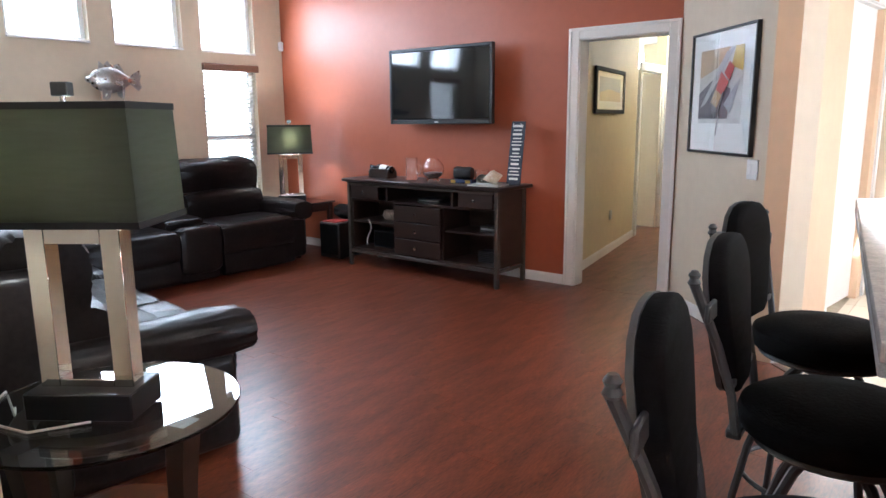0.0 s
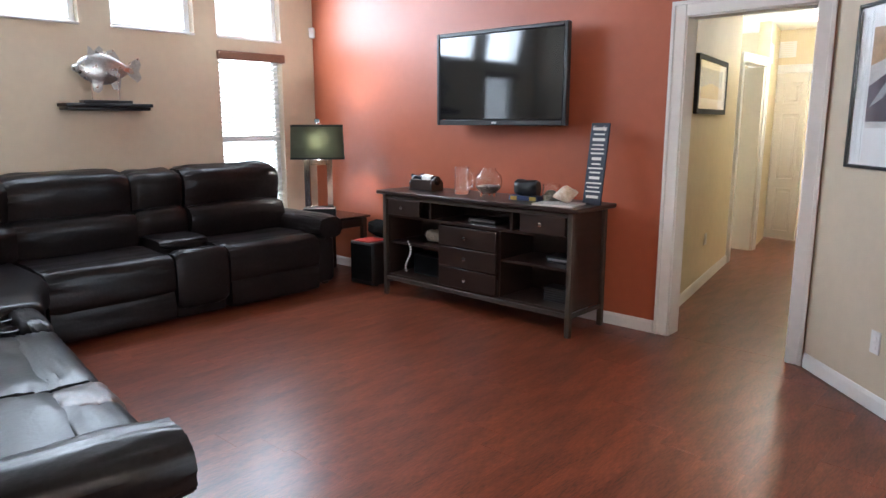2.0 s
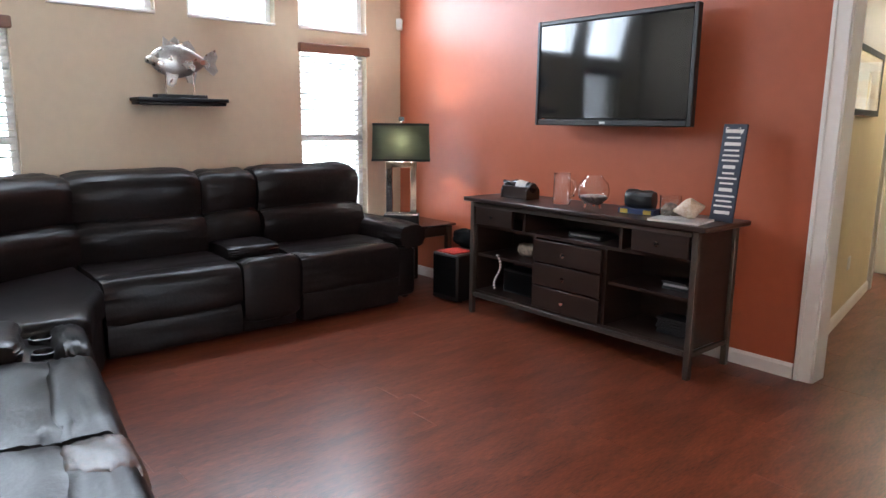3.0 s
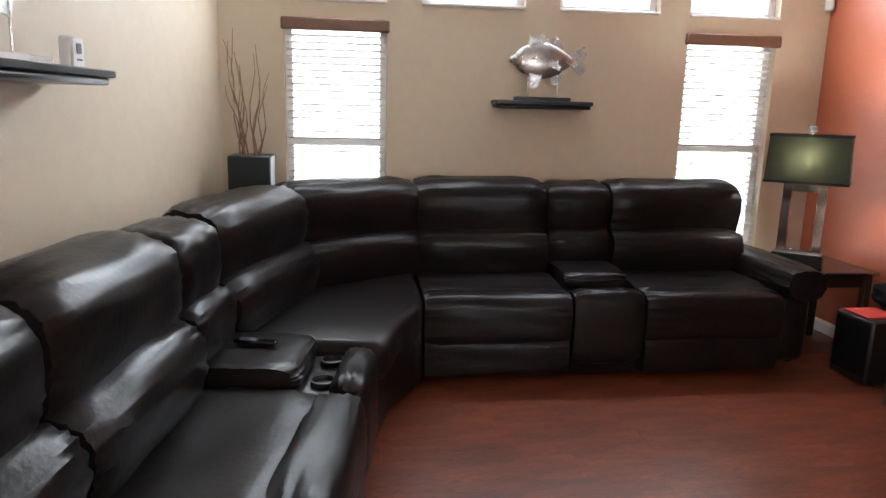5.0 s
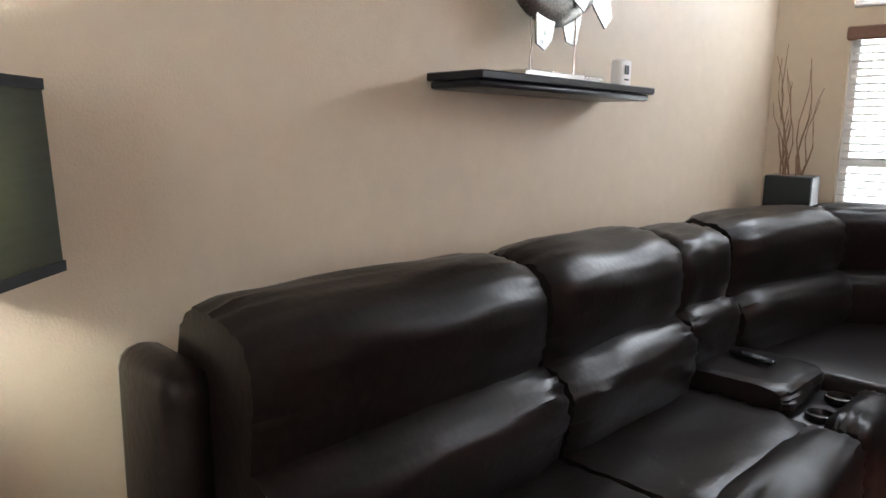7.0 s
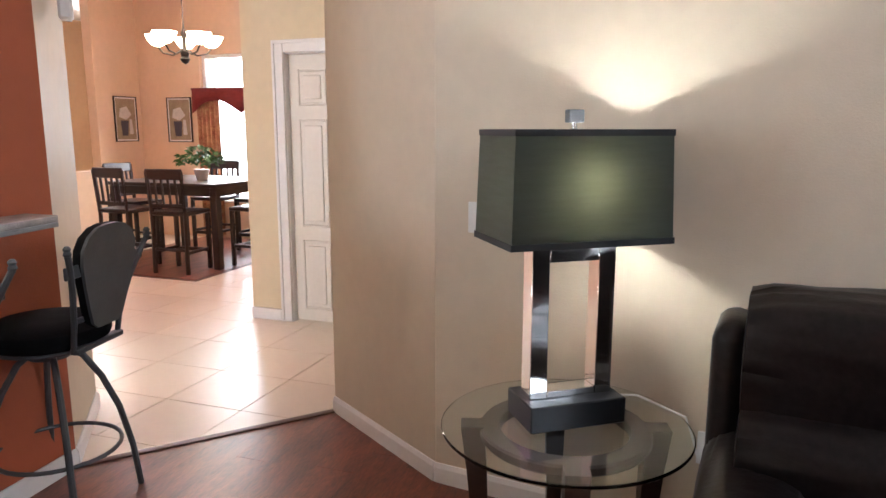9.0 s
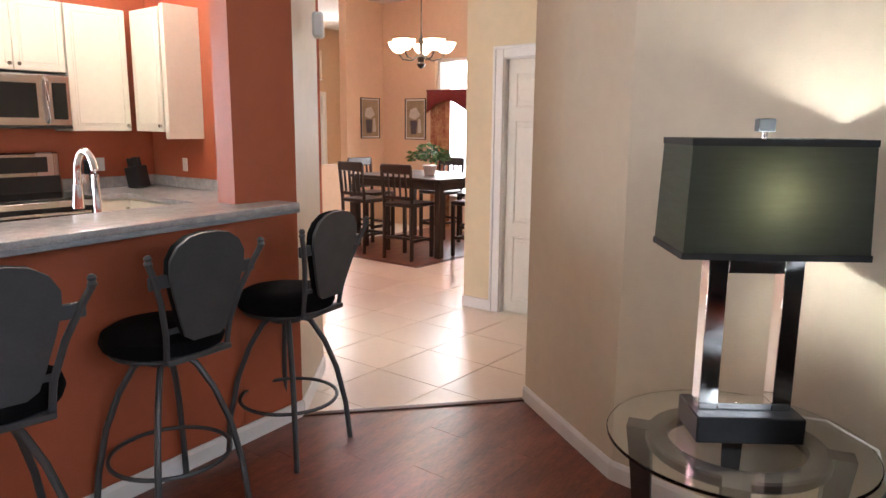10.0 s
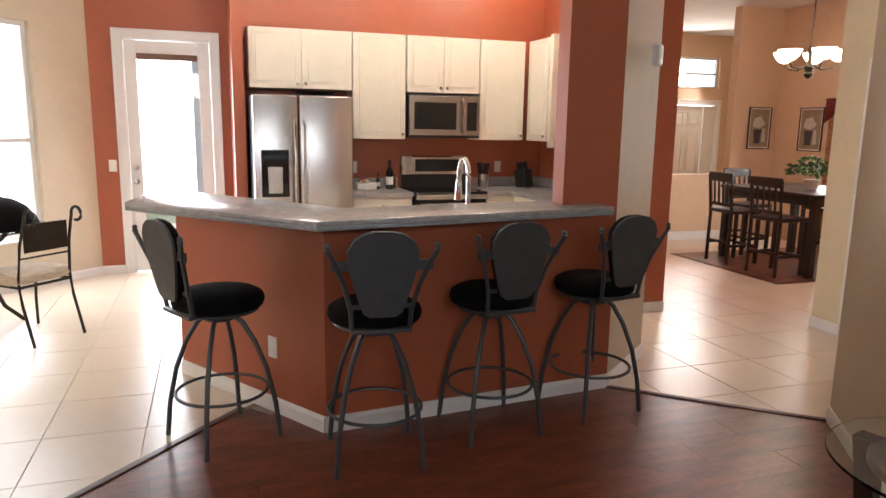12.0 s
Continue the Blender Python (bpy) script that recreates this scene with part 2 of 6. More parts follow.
def cushion(c, s, square=3.2, wrinkle=0.006, seed=0, n=16, tilt=0.0, sag=0.0, pinch=0.13):
    """A stuffed leather cushion: a rounded section pinched towards its side seams, with creases that run out from them."""
    bm = bmesh.new()
    bmesh.ops.create_cube(bm, size=2)
    bmesh.ops.subdivide_edges(bm, edges=bm.edges, cuts=n, use_grid_fill=True)
    for v in bm.verts:
        x, y, z = v.co
        r = max(abs(y), abs(z), 1e-6)
        k = r / (abs(y) ** square + abs(z) ** square) ** (1 / square)
        y, z = y * k, z * k
        e = 1 - pinch * abs(x) ** 7
        y, z = y * e, z * e
        edge = x * x
        w = 0.7 * noise.noise((x * 1.6 + seed, y * 1.6, z * 1.6)) + (0.25 + 0.75 * edge) * (noise.noise((x * 2.2 + seed, y * 9, z * 9)) + 0.5 * noise.noise((x * 5 + seed, y * 17, z * 15)))
        g = 1 + w * wrinkle / max(0.05, min(s[1], s[2]) / 2)
        v.co = Vector((x * s[0] / 2 * (1 - 0.02 * (y * y + z * z)), y * g * s[1] / 2, z * g * s[2] / 2))
        if sag and z > 0:
            v.co.z -= sag * (1 - x * x) * (1 - y * y)
    bmesh.ops.transform(bm, verts=bm.verts, matrix=Matrix.Translation(c) @ Matrix.Rotation(radians(tilt), 4, "X"))
    return bm


def placed(bm, m):
    bmesh.ops.transform(bm, verts=bm.verts, matrix=m)
    return bm


def mesh_ob(name, bm, mat, smooth=True):
    me = bpy.data.meshes.new(name)
    bm.to_mesh(me)
    bm.free()
    me.materials.append(mat)
    if smooth:
        for p in me.polygons:
            p.use_smooth = True
        me.set_sharp_from_angle(angle=radians(38))
    return new(name, me)


def part(name, bm, mat, parent, label=""):
    ob = mesh_ob(name, bm, mat)
    ob.parent = parent
    return tagged(ob, label)


def thing(name, label, category, m=None, group=""):
    ob = new(name)
    ob.empty_display_size = 0.1
    if m is not None:
        ob.matrix_world = m
    return tagged(ob, label, category, group)


def setting(name, bm, mat, label, category):
    return tagged(mesh_ob(name, bm, mat, smooth=False), label, category, kind="structure")


def wall_bm(a, b, z0, z1, thick, holes=()):
    """A wall whose seen face runs from a to b, its body on the left of that way; holes are (from, to, low, high) along it."""
    a, b = Vector((*a, 0)), Vector((*b, 0))
    d = b - a
    length = d.length
    ang = math.degrees(math.atan2(d.y, d.x))
    bm = bmesh.new()
    cuts = sorted({0.0, length, *(h[0] for h in holes), *(h[1] for h in holes)})
    m = Matrix.Translation(a) @ Matrix.Rotation(radians(ang), 4, "Z")
    for u0, u1 in zip(cuts, cuts[1:]):
        mid = (u0 + u1) / 2
        spans = sorted((h[2], h[3]) for h in holes if h[0] < mid < h[1])
        z = z0
        for lo, hi in spans + [(z1, z1)]:
            if lo - z > 0.001:
                before = set(bm.verts)
                bm_box(bm, ((u0 + u1) / 2, thick / 2, (z + lo) / 2), (u1 - u0, thick, lo - z))
                bmesh.ops.transform(bm, verts=[v for v in bm.verts if v not in before], matrix=m)
            z = hi
    bmesh.ops.remove_doubles(bm, verts=bm.verts, dist=0.0005)
    return bm


def along(a, b, u, off=0.0, z=0.0):
    """The frame at u metres along a wall's seen face: x along it, y into it; off is how far it stands proud."""
    a, b = Vector((*a, 0)), Vector((*b, 0))
    d = (b - a).normalized()
    ang = math.degrees(math.atan2(d.y, d.x))
    p = a + d * u + Vector((d.y, -d.x, 0)) * off
    return pose(p.x, p.y, z, 0, 0, ang)


# ---- large structure ----
CEIL = 3.3
W_B, W_A = (-6.0, 0.80), (-0.98, 0.14)
WALL_TURN = math.degrees(math.atan2(W_A[1] - W_B[1], W_A[0] - W_B[0]))


def south(u, off=0.0, z=0.0, turn=0.0):
    """A place u metres along the south wall from the room's corner, off metres in front of it; +y points into the room."""
    a = radians(WALL_TURN)
    return pose(W_B[0] + u * math.cos(a) - off * math.sin(a), W_B[1] + u * math.sin(a) + off * math.cos(a), z, 0, 0, WALL_TURN + turn)


setting("wall_south", prism([W_B, W_A, (-0.98, 0.0), (-6.0, 0.65)], 0, CEIL), M_BEIGE, "beige painted plaster wall behind the sectional sofa", "wall")
CL = [(1.2, 1.85), (2.07, 2.75), (2.98, 3.67), (3.88, 4.53)]
TALL = [(1.2, 1.85), (3.88, 4.53)]
Y0 = 0.66
setting("wall_west", wall_bm((-6.0, Y0), (-6.0, 5.05), 0, CEIL, 0.16, [(a - Y0, b - Y0, 2.12, 2.8) for a, b in CL] + [(a - Y0, b - Y0, 0.45, 2.0) for a, b in TALL]), M_BEIGE, "beige painted wall with tall and clerestory windows", "wall")
setting("wall_north", wall_bm((-1.41, 4.9), (-6.16, 4.9), 0, CEIL, -0.14, [(0.08, 0.84, 0, 2.05)]), M_RED, "terracotta red accent wall behind the television", "wall")
setting("wall_diagonal", prism([(-1.41, 4.9), (-0.40, 3.88), (-0.30, 3.98), (-1.31, 5.04), (-1.41, 5.04)], 0, CEIL), M_BEIGE, "beige painted diagonal wall with a framed picture", "wall")
setting("wall_corner", prism([(-0.979, 0.1394), (-0.23, -0.37), (-0.23, -2.8), (-0.38, -2.8), (-0.38, -0.44), (-0.979, 0.0)], 0, CEIL), M_BEIGE, "beige painted angled wall beside the lamp table", "wall")
setting("wall_door", wall_bm((-0.25, -1.8), (1.26, -1.8), 0, CEIL, -0.14, [(0.42, 1.16, 0, 2.03)]), M_HALL, "cream painted wall with a white door", "wall")
setting("wall_passage", prism([(1.258, -1.942), (1.12, -1.942), (1.12, -5.26), (1.258, -5.26)], 0, CEIL), M_HALL, "cream painted wall end by the passage", "wall")
setting("bar_wall", prism([(0.54, 0.92), (0.41, 2.30), (1.54, 3.03), (1.63, 2.90), (0.57, 2.22), (0.70, 0.92)], 0, 1.095), M_RED, "terracotta red half wall below the breakfast bar", "half wall")
setting("pillar", prism([(0.54, 0.919), (0.56, 0.55), (0.69, 0.60), (0.67, 0.919)], 0, CEIL), M_RED, "terracotta red pillar at the end of the bar", "pillar")
setting("wall_kitchen_angle", prism([(0.56, 0.549), (1.01, 0.0), (1.10, 0.09), (0.69, 0.599)], 0, CEIL), M_BEIGE, "pale angled wall beside the red pillar", "wall")
setting("wall_kitchen_south", prism([(2.0, -0.9), (2.0, -0.66), (2.14, -0.76), (4.39, -0.76), (4.39, -0.9)], 0, CEIL), M_RED, "terracotta red kitchen wall", "wall")
setting("wall_kitchen_back", wall_bm((4.25, 2.6), (4.25, -0.76), 0, CEIL, 0.14), M_RED, "terracotta red kitchen wall behind the range", "wall")
setting("wall_fridge", prism([(3.75, 2.5), (4.80, 2.5), (4.80, 2.6), (3.75, 2.6)], 0, CEIL), M_RED, "terracotta red wall beside the refrigerator", "wall")
setting("wall_patio", wall_bm((4.80, 3.93), (4.80, 2.6), 0, CEIL, 0.14, [(0.30, 1.16, 0, 2.40)]), M_RED, "terracotta red wall around the patio door", "wall")
NK0, NK1 = (2.817, 6.0), (4.80, 3.93)
setting("wall_nook_angle", wall_bm(NK0, NK1, 0, CEIL, 0.14, [(1.104, 2.304, 0.45, 2.45)]), M_BEIGE, "beige wall with a window by the breakfast table", "wall")
setting("wall_nook_north", wall_bm((-0.3, 6.0), (2.817, 6.0), 0, CEIL, 0.14), M_BEIGE, "beige wall of the breakfast nook", "wall")
# Peach here puts the warm light on this wall into its colour.
setting("wall_nook_west", wall_bm((-0.40, 3.88), (-0.24, 6.1), 0, CEIL, 0.13, [(1.02, 1.95, 0, 2.2)]), M_PEACH, "breakfast nook wall, coloured peach for the warm light on it", "wall")
setting("wall_hall_west", wall_bm((-2.40, 5.04), (-2.86, 7.55), 0, 2.44, 0.12), M_HALL, "yellow cream hallway wall with a small picture", "wall")
setting("wall_hall_far", wall_bm((-2.92, 8.55), (-3.1, 9.42), 0, 2.44, 0.12), M_HALL, "yellow cream hallway wall past the side door", "wall")
setting("wall_hall_end", wall_bm((-3.6, 9.45), (-1.4, 9.45), 0, 2.44, 0.12, [(0.25, 0.92, 0, 1.97)]), M_HALL, "yellow cream wall at the end of the hallway", "wall")
setting("wall_hall_east", wall_bm((-1.75, 9.5), (-1.35, 5.04), 0, 2.44, 0.12), M_HALL, "yellow cream hallway wall", "wall")
setting("room_beyond_hall", prism([(-3.75, 10.6), (-2.3, 10.6), (-2.3, 10.7), (-3.75, 10.7)], 0, 2.44), M_HALL, "dim cream wall of the room past the hallway", "wall")
setting("ceiling_hall", prism([(-4.6, 5.05), (-1.2, 5.05), (-1.2, 10.7), (-4.6, 10.7)], 2.44, 2.54), M_CEIL, "white textured hallway ceiling", "ceiling")
setting("wall_side_room", wall_bm((-4.5, 10.7), (-4.5, 5.04), 0, 2.44, -0.1), M_HALL, "cream wall of the side room", "wall")
setting("wall_side_room_south", wall_bm((-4.5, 7.2), (-2.95, 7.2), 0, 2.44, 0.1), M_HALL, "cream wall of the side room", "wall")
setting("ceiling", prism([(-6.2, -7.0), (8.6, -7.0), (8.6, 6.2), (-6.2, 6.2)], CEIL, CEIL + 0.1), M_CEIL, "white textured ceiling", "ceiling")
setting("wall_dining_east", prism([(5.3, -5.12), (5.3, -4.35), (5.44, -4.35), (5.44, -5.12)], 0, CEIL), M_PEACH, "peach painted dining room wall", "wall")
setting("wall_dining_south", wall_bm((5.44, -5.12), (1.12, -5.12), 0, CEIL, 0.14, [(1.16, 2.6, 0.5, 2.45)]), M_PEACH, "peach painted dining room wall with a window", "wall")
setting("half_wall", prism([(5.3, -4.348), (5.3, -1.8), (5.44, -1.8), (5.44, -4.348)], 0, 0.94), M_PEACH, "peach painted half wall beside the entry", "half wall")
setting("wall_entry", wall_bm((8.0, -1.4), (8.0, -6.9), 0, CEIL, 0.14, [(3.8, 4.9, 0, 2.05), (3.8, 4.9, 2.34, 2.9)]), M_PEACH, "peach painted entry wall with an arched transom", "wall")
setting("wall_foyer_south", wall_bm((8.0, -6.8), (5.4, -6.8), 0, CEIL, 0.14), M_PEACH, "peach painted foyer wall", "wall")
setting("wall_foyer_link", prism([(5.44, -5.11), (5.44, -6.8), (5.34, -6.8), (5.34, -5.26)], 0, CEIL), M_PEACH, "peach painted foyer wall", "wall")
setting("wall_foyer_north", wall_bm((4.39, -1.02), (8.14, -1.02), 0, CEIL, 0.1), M_PEACH, "peach painted foyer wall", "wall")

# floors
setting("subfloor", prism([(-6.2, -7.0), (8.6, -7.0), (8.6, 10.8), (-6.2, 10.8)], -0.12, -0.012), M_GROUT, "grey brown grout bed below the floor tiles", "floor")
setting("ground", prism([(-400, -400), (400, -400), (400, 400), (-400, 400)], -0.4, -0.3), material("dry_grass", (0.10, 0.12, 0.05), 0.9, vary=0.2, scale=0.5), "sunlit lawn around the house", "ground")


def trim_run(name, a, b, h=0.085, t=0.014, z=0.0, cut0=0.0, cut1=0.0, mat=None):
    """A skirting board on the seen face that runs from a to b, with the room on the right of that way."""
    A, B = Vector((*a, 0)), Vector((*b, 0))
    d = (B - A).normalized()
    A, B = A + d * cut0, B - d * cut1
    L = (B - A).length
    bm = bmesh.new()
    prof = [(0.003, 0), (-t, 0), (-t, h * 0.78), (-t * 0.45, h), (0.003, h)]
    ends = [[bm.verts.new((u, y, zz + z)) for y, zz in prof] for u in (0, L)]
    k = len(prof)
    for i in range(k):
        bm.faces.new((ends[0][i], ends[0][(i + 1) % k], ends[1][(i + 1) % k], ends[1][i]))
    bm.faces.new(ends[0])
    bm.faces.new(ends[1])
    bmesh.ops.recalc_face_normals(bm, faces=bm.faces)
    bmesh.ops.transform(bm, verts=bm.verts, matrix=Matrix.Translation(A) @ Matrix.Rotation(math.atan2(d.y, d.x), 4, "Z"))
    return setting(name, bm, mat or M_TRIM, "white painted skirting board along the wall", "skirting board")


trim_run("baseboard", (-6.0, 4.9), (-2.34, 4.9), cut0=0.02)
trim_run("baseboard", (-1.41, 4.9), (-0.40, 3.88), cut0=0.02)
trim_run("baseboard", (-0.40, 3.88), (-0.368, 5.05), cut0=0.0)
trim_run("baseboard", (-0.23, -0.37), W_A)
trim_run("baseboard", W_A, W_B)
trim_run("baseboard", W_B, (-6.0, 4.9))
trim_run("baseboard", (0.41, 2.30), (0.56, 0.55))
trim_run("baseboard", (1.54, 3.03), (0.41, 2.30))
trim_run("baseboard", (0.56, 0.55), (1.01, 0.0))
trim_run("baseboard", (-2.40, 5.1), (-2.86, 7.55), z=0.0)
trim_run("baseboard", NK0, NK1)
trim_run("baseboard", (4.80, 3.93), (4.80, 3.69))
setting("baseboard", box((1.13, -1.791, 0.045), (0.27, 0.018, 0.09), 0.003), M_TRIM, "white painted skirting board beside the door", "skirting board")
setting("baseboard", box((5.29, -3.1, 0.06), (0.018, 2.5, 0.12), 0.003), M_TRIM, "white painted skirting board on the half wall", "skirting board")
setting("baseboard", box((1.99, -0.78, 0.045), (0.018, 0.24, 0.09), 0.003), M_TRIM, "white painted skirting board on the wall end", "skirting board")


def casing(name, m, w, h, proud=0.018, wide=0.09, depth=0.14, label="white painted wooden door casing"):
    """The casing and jambs of an opening w wide and h high; x along the wall, y into it."""
    t = tagged(thing(name, label, "door frame", m), kind="structure")
    for sgn in (-1, 1):
        b = bmesh.new()
        bm_box(b, (sgn * (w / 2 + wide / 2 - 0.012), -proud / 2 + 0.001, (h + wide) / 2 - 0.006), (wide, proud, h + wide - 0.012), 0.005)
        bm_box(b, (sgn * (w / 2 + wide - 0.022), -proud - 0.003, (h + wide) / 2 - 0.006), (0.024, 0.01, h + wide - 0.012), 0.003)
        part("side_casing", b, M_TRIM, t)
        part("jamb", box((sgn * (w / 2 - 0.009), depth / 2, h / 2), (0.02, depth + 0.004, h), 0.002), M_TRIM, t)
    b = bmesh.new()
    bm_box(b, (0, -proud / 2 + 0.001, h + wide / 2 - 0.012), (w - 0.024, proud, wide), 0.004)
    bm_box(b, (0, -proud - 0.003, h + wide - 0.024), (w + 2 * wide - 0.06, 0.01, 0.024), 0.003)
    part("head_casing", b, M_TRIM, t)
    part("head_jamb", box((0, depth / 2, h - 0.01), (w - 0.04, depth, 0.02), 0.002), M_TRIM, t)
    return t


c1 = casing("door_1", pose(-1.87, 4.9, 0, 0, 0, 0), 0.76, 2.05)
part("strike_plate", box((-0.366, 0.03, 1.0), (0.006, 0.045, 0.09), 0.002), M_IRON, c1, "dark bronze strike plate")


def panel_door(name, m, w, h, label, mat, knob=None, rows=((0.10, 0.62), (0.74, 1.52), (1.64, 1.88))):
    """A moulded six-panel door leaf hung in its frame; x along, y into the wall."""
    t = tagged(thing(name, label, "door", m), kind="structure")
    k = h / 2.0
    part("leaf", box((0, 0.02, h / 2), (w, 0.036, h), 0.003), mat, t)
    for z0, z1 in rows:
        for sx in (-1, 1):
            b = bmesh.new()
            cx, pw, ph = sx * w * 0.225, w * 0.32, (z1 - z0) * k
            zc = (z0 + z1) / 2 * k
            for q in (-1, 1):
                bm_box(b, (cx + q * pw / 2, -0.001, zc), (0.018, 0.012, ph + 0.018), 0.004)
                bm_box(b, (cx, -0.001, zc + q * ph / 2), (pw - 0.018, 0.012, 0.018), 0.004)
            bm_box(b, (cx, 0.0, zc), (pw - 0.07, 0.014, ph - 0.07), 0.005)
            part("raised_panel", b, mat, t)
    if knob is not None:
        part("knob", lathe([(0.026, 0), (0.026, 0.008), (0.011, 0.012), (0.011, 0.035), (0.026, 0.045), (0.026, 0.06), (0.012, 0.07)], 14), M_CHROME, t, "metal door knob").matrix_local = pose(knob, -0.002, 0.95, 90)
    return t


casing("door_2", pose(0.54, -1.8, 0, 0, 0, 180), 0.74, 2.03)
panel_door("door_2_leaf", pose(0.54, -1.835, 0.012, 0, 0, 180), 0.69, 2.0, "white six-panel door, closed", M_DOOR)
casing("door_3", pose(-3.03, 9.45, 0, 0, 0, 0), 0.67, 1.97)
panel_door("door_3_leaf", pose(-3.05, 9.42, 0.01, 0, 0, -12), 0.64, 1.94, "pale six-panel door standing ajar at the hallway's end", M_DOOR)
casing("door_4", pose(-2.89, 8.05, 0, 0, 0, 93), 0.78, 1.98, depth=0.1, label="white painted casing of a side doorway")
panel_door("door_4_leaf", pose(-3.14, 8.42, 0.01, 0, 0, 172), 0.5, 1.95, "white six-panel door, open into a side room", M_DOOR)
casing("door_5", pose(8.0, -5.75, 0, 0, 0, -90), 1.1, 2.05)
d5 = panel_door("door_5_leaf", pose(8.03, -5.62, 0.012, 0, 0, -90), 0.78, 2.0, "pale grey entry door with dark hardware, closed", M_DOOR)
part("deadbolt", cyl((-0.31, -0.002, 1.12), (-0.31, -0.03, 1.12), 0.03), M_BLACK, d5, "black deadbolt")
part("knob", cyl((-0.31, -0.002, 0.97), (-0.31, -0.05, 0.97), 0.032), M_BLACK, d5, "black door knob")
part("side_leaf", box((0.54, 0.02, 1.0), (0.27, 0.036, 2.0), 0.003), M_DOOR, d5)


# ---- windows ----
def window(name, m, w, z0, z1, depth=0.16, rail=None, label="white framed window with clear glass"):
    t = tagged(thing(name, label, "window", m), kind="structure")
    h = z1 - z0
    zc = (z0 + z1) / 2
    f = 0.045
    y = depth * 0.62
    b = bmesh.new()
    for q in (-1, 1):
        bm_box(b, (q * (w / 2 - f / 2), y, zc), (f, 0.05, h))
        bm_box(b, (0, y, zc + q * (h / 2 - f / 2)), (w - 2 * f, 0.05, f))
    if rail:
        bm_box(b, (0, y, rail), (w - 2 * f, 0.045, 0.04))
    part("window_frame", b, M_TRIM, t)
    if z0 > 0.2:
        part("window_sill", box((0, y / 2 - 0.012, z0 + 0.008), (w - 0.004, y + 0.02, 0.02), 0.004), M_TRIM, t)
    p = part("pane", box((0, y + 0.012, zc), (w - 2 * f + 0.01, 0.006, h - 2 * f + 0.01)), M_GLASS, t)
    p.visible_shadow = False
    return t


for i, (a, b) in enumerate(CL):
    window("window_%d" % (i + 1), pose(-6.0, (a + b) / 2, 0, 0, 0, 90), b - a, 2.12, 2.8, label="bright clerestory window high in the beige wall")
for i, (a, b) in enumerate(TALL):
    window("window_%d" % (i + 5), pose(-6.0, (a + b) / 2, 0, 0, 0, 90), b - a, 0.45, 2.0, rail=1.24, label="tall window behind white horizontal blinds")


def blinds(m, w, z0, z1):
    """Wooden slat blinds in a window's opening below a wooden valance."""
    t = thing("window_blind", "white slatted blind with a reddish wood valance, lowered over the window", "window blind", m, "blinds at the tall windows")
    part("valance", box((0, -0.012, z1 - 0.035), (w + 0.03, 0.06, 0.075), 0.008), M_VALANCE, t, "reddish brown wooden valance")
    n = int((z1 - z0 - 0.09) / 0.043)
    sl = bmesh.new()
    bm_box(sl, (0, 0, 0), (w - 0.03, 0.05, 0.0032), 0.001)
    bmesh.ops.rotate(sl, verts=sl.verts, cent=(0, 0, 0), matrix=Matrix.Rotation(radians(-14), 3, "X"))
    first = None
    for i in range(n):
        if first is None:
            first = part("slat", sl, M_BLIND, t)
            o = first
        else:
            o = new("slat", first.data)
            o.parent = t
        o.matrix_local = pose(0, 0.042, z1 - 0.10 - i * 0.043)
    part("bottom_rail", box((0, 0.042, z0 + 0.015), (w - 0.03, 0.05, 0.022), 0.004), M_BLIND, t)
    for q in (-0.32, 0.32):
        part("ladder_tape", box((q * w, 0.014, (z0 + z1) / 2), (0.004, 0.002, z1 - z0 - 0.06)), M_BLIND, t)
    return t


for a, b in TALL:
    blinds(pose(-6.0, (a + b) / 2, 0, 0, 0, 90), b - a, 0.47, 2.01)

# glare of the bright outdoors behind the windows
for nm, bm in (("backdrop", box((-9.5, 2.9, 1.9), (0.05, 12, 6.0))), ("backdrop", box((2.5, 11.0, 2.6), (16, 0.05, 5.6))), ("backdrop", box((12.0, 1.2, 2.6), (0.05, 22, 5.6))), ("backdrop", box((3.5, -9.5, 2.6), (10, 0.05, 5.6)))):
    setting(nm, bm, M_SKYGLOW, "glaring bright outdoors beyond the windows", "backdrop")
window("window_7", pose(*(Vector((3.2, 5.6, 0)) + Vector((0.6918, -0.7221, 0)) * 1.15), 0, 0, math.degrees(math.atan2(-1.67, 1.6))), 1.2, 0.45, 2.45, depth=0.14, rail=1.38, label="large single-hung window beside the breakfast table")
window("window_8", pose(3.56, -5.12, 0, 0, 0, 180), 1.44, 0.5, 2.45, depth=0.14, rail=1.9, label="bright dining room window behind red curtains")
window("window_9", pose(8.0, -5.75, 0, 0, 0, -90), 1.1, 2.34, 2.9, depth=0.14, rail=2.6, label="transom window above the entry door")

pd = casing("door_6", pose(4.80, 3.2, 0, 0, 0, -90), 0.86, 2.40, label="white casing of the glazed patio door")
pl = tagged(thing("door_6_leaf", "white patio door with a full glass pane, closed", "door", pose(4.84, 3.2, 0.015, 0, 0, -90)), kind="structure")
b = bmesh.new()
for q in (-1, 1):
    bm_box(b, (q * 0.35, 0, 1.18), (0.11, 0.04, 2.36), 0.003)
bm_box(b, (0, 0, 2.29), (0.59, 0.04, 0.13), 0.003)
bm_box(b, (0, 0, 0.12), (0.59, 0.04, 0.24), 0.003)
part("frame", b, M_TRIM, pl)
part("pane", box((0, 0.005, 1.23), (0.60, 0.006, 1.98)), M_GLASS, pl).visible_shadow = False
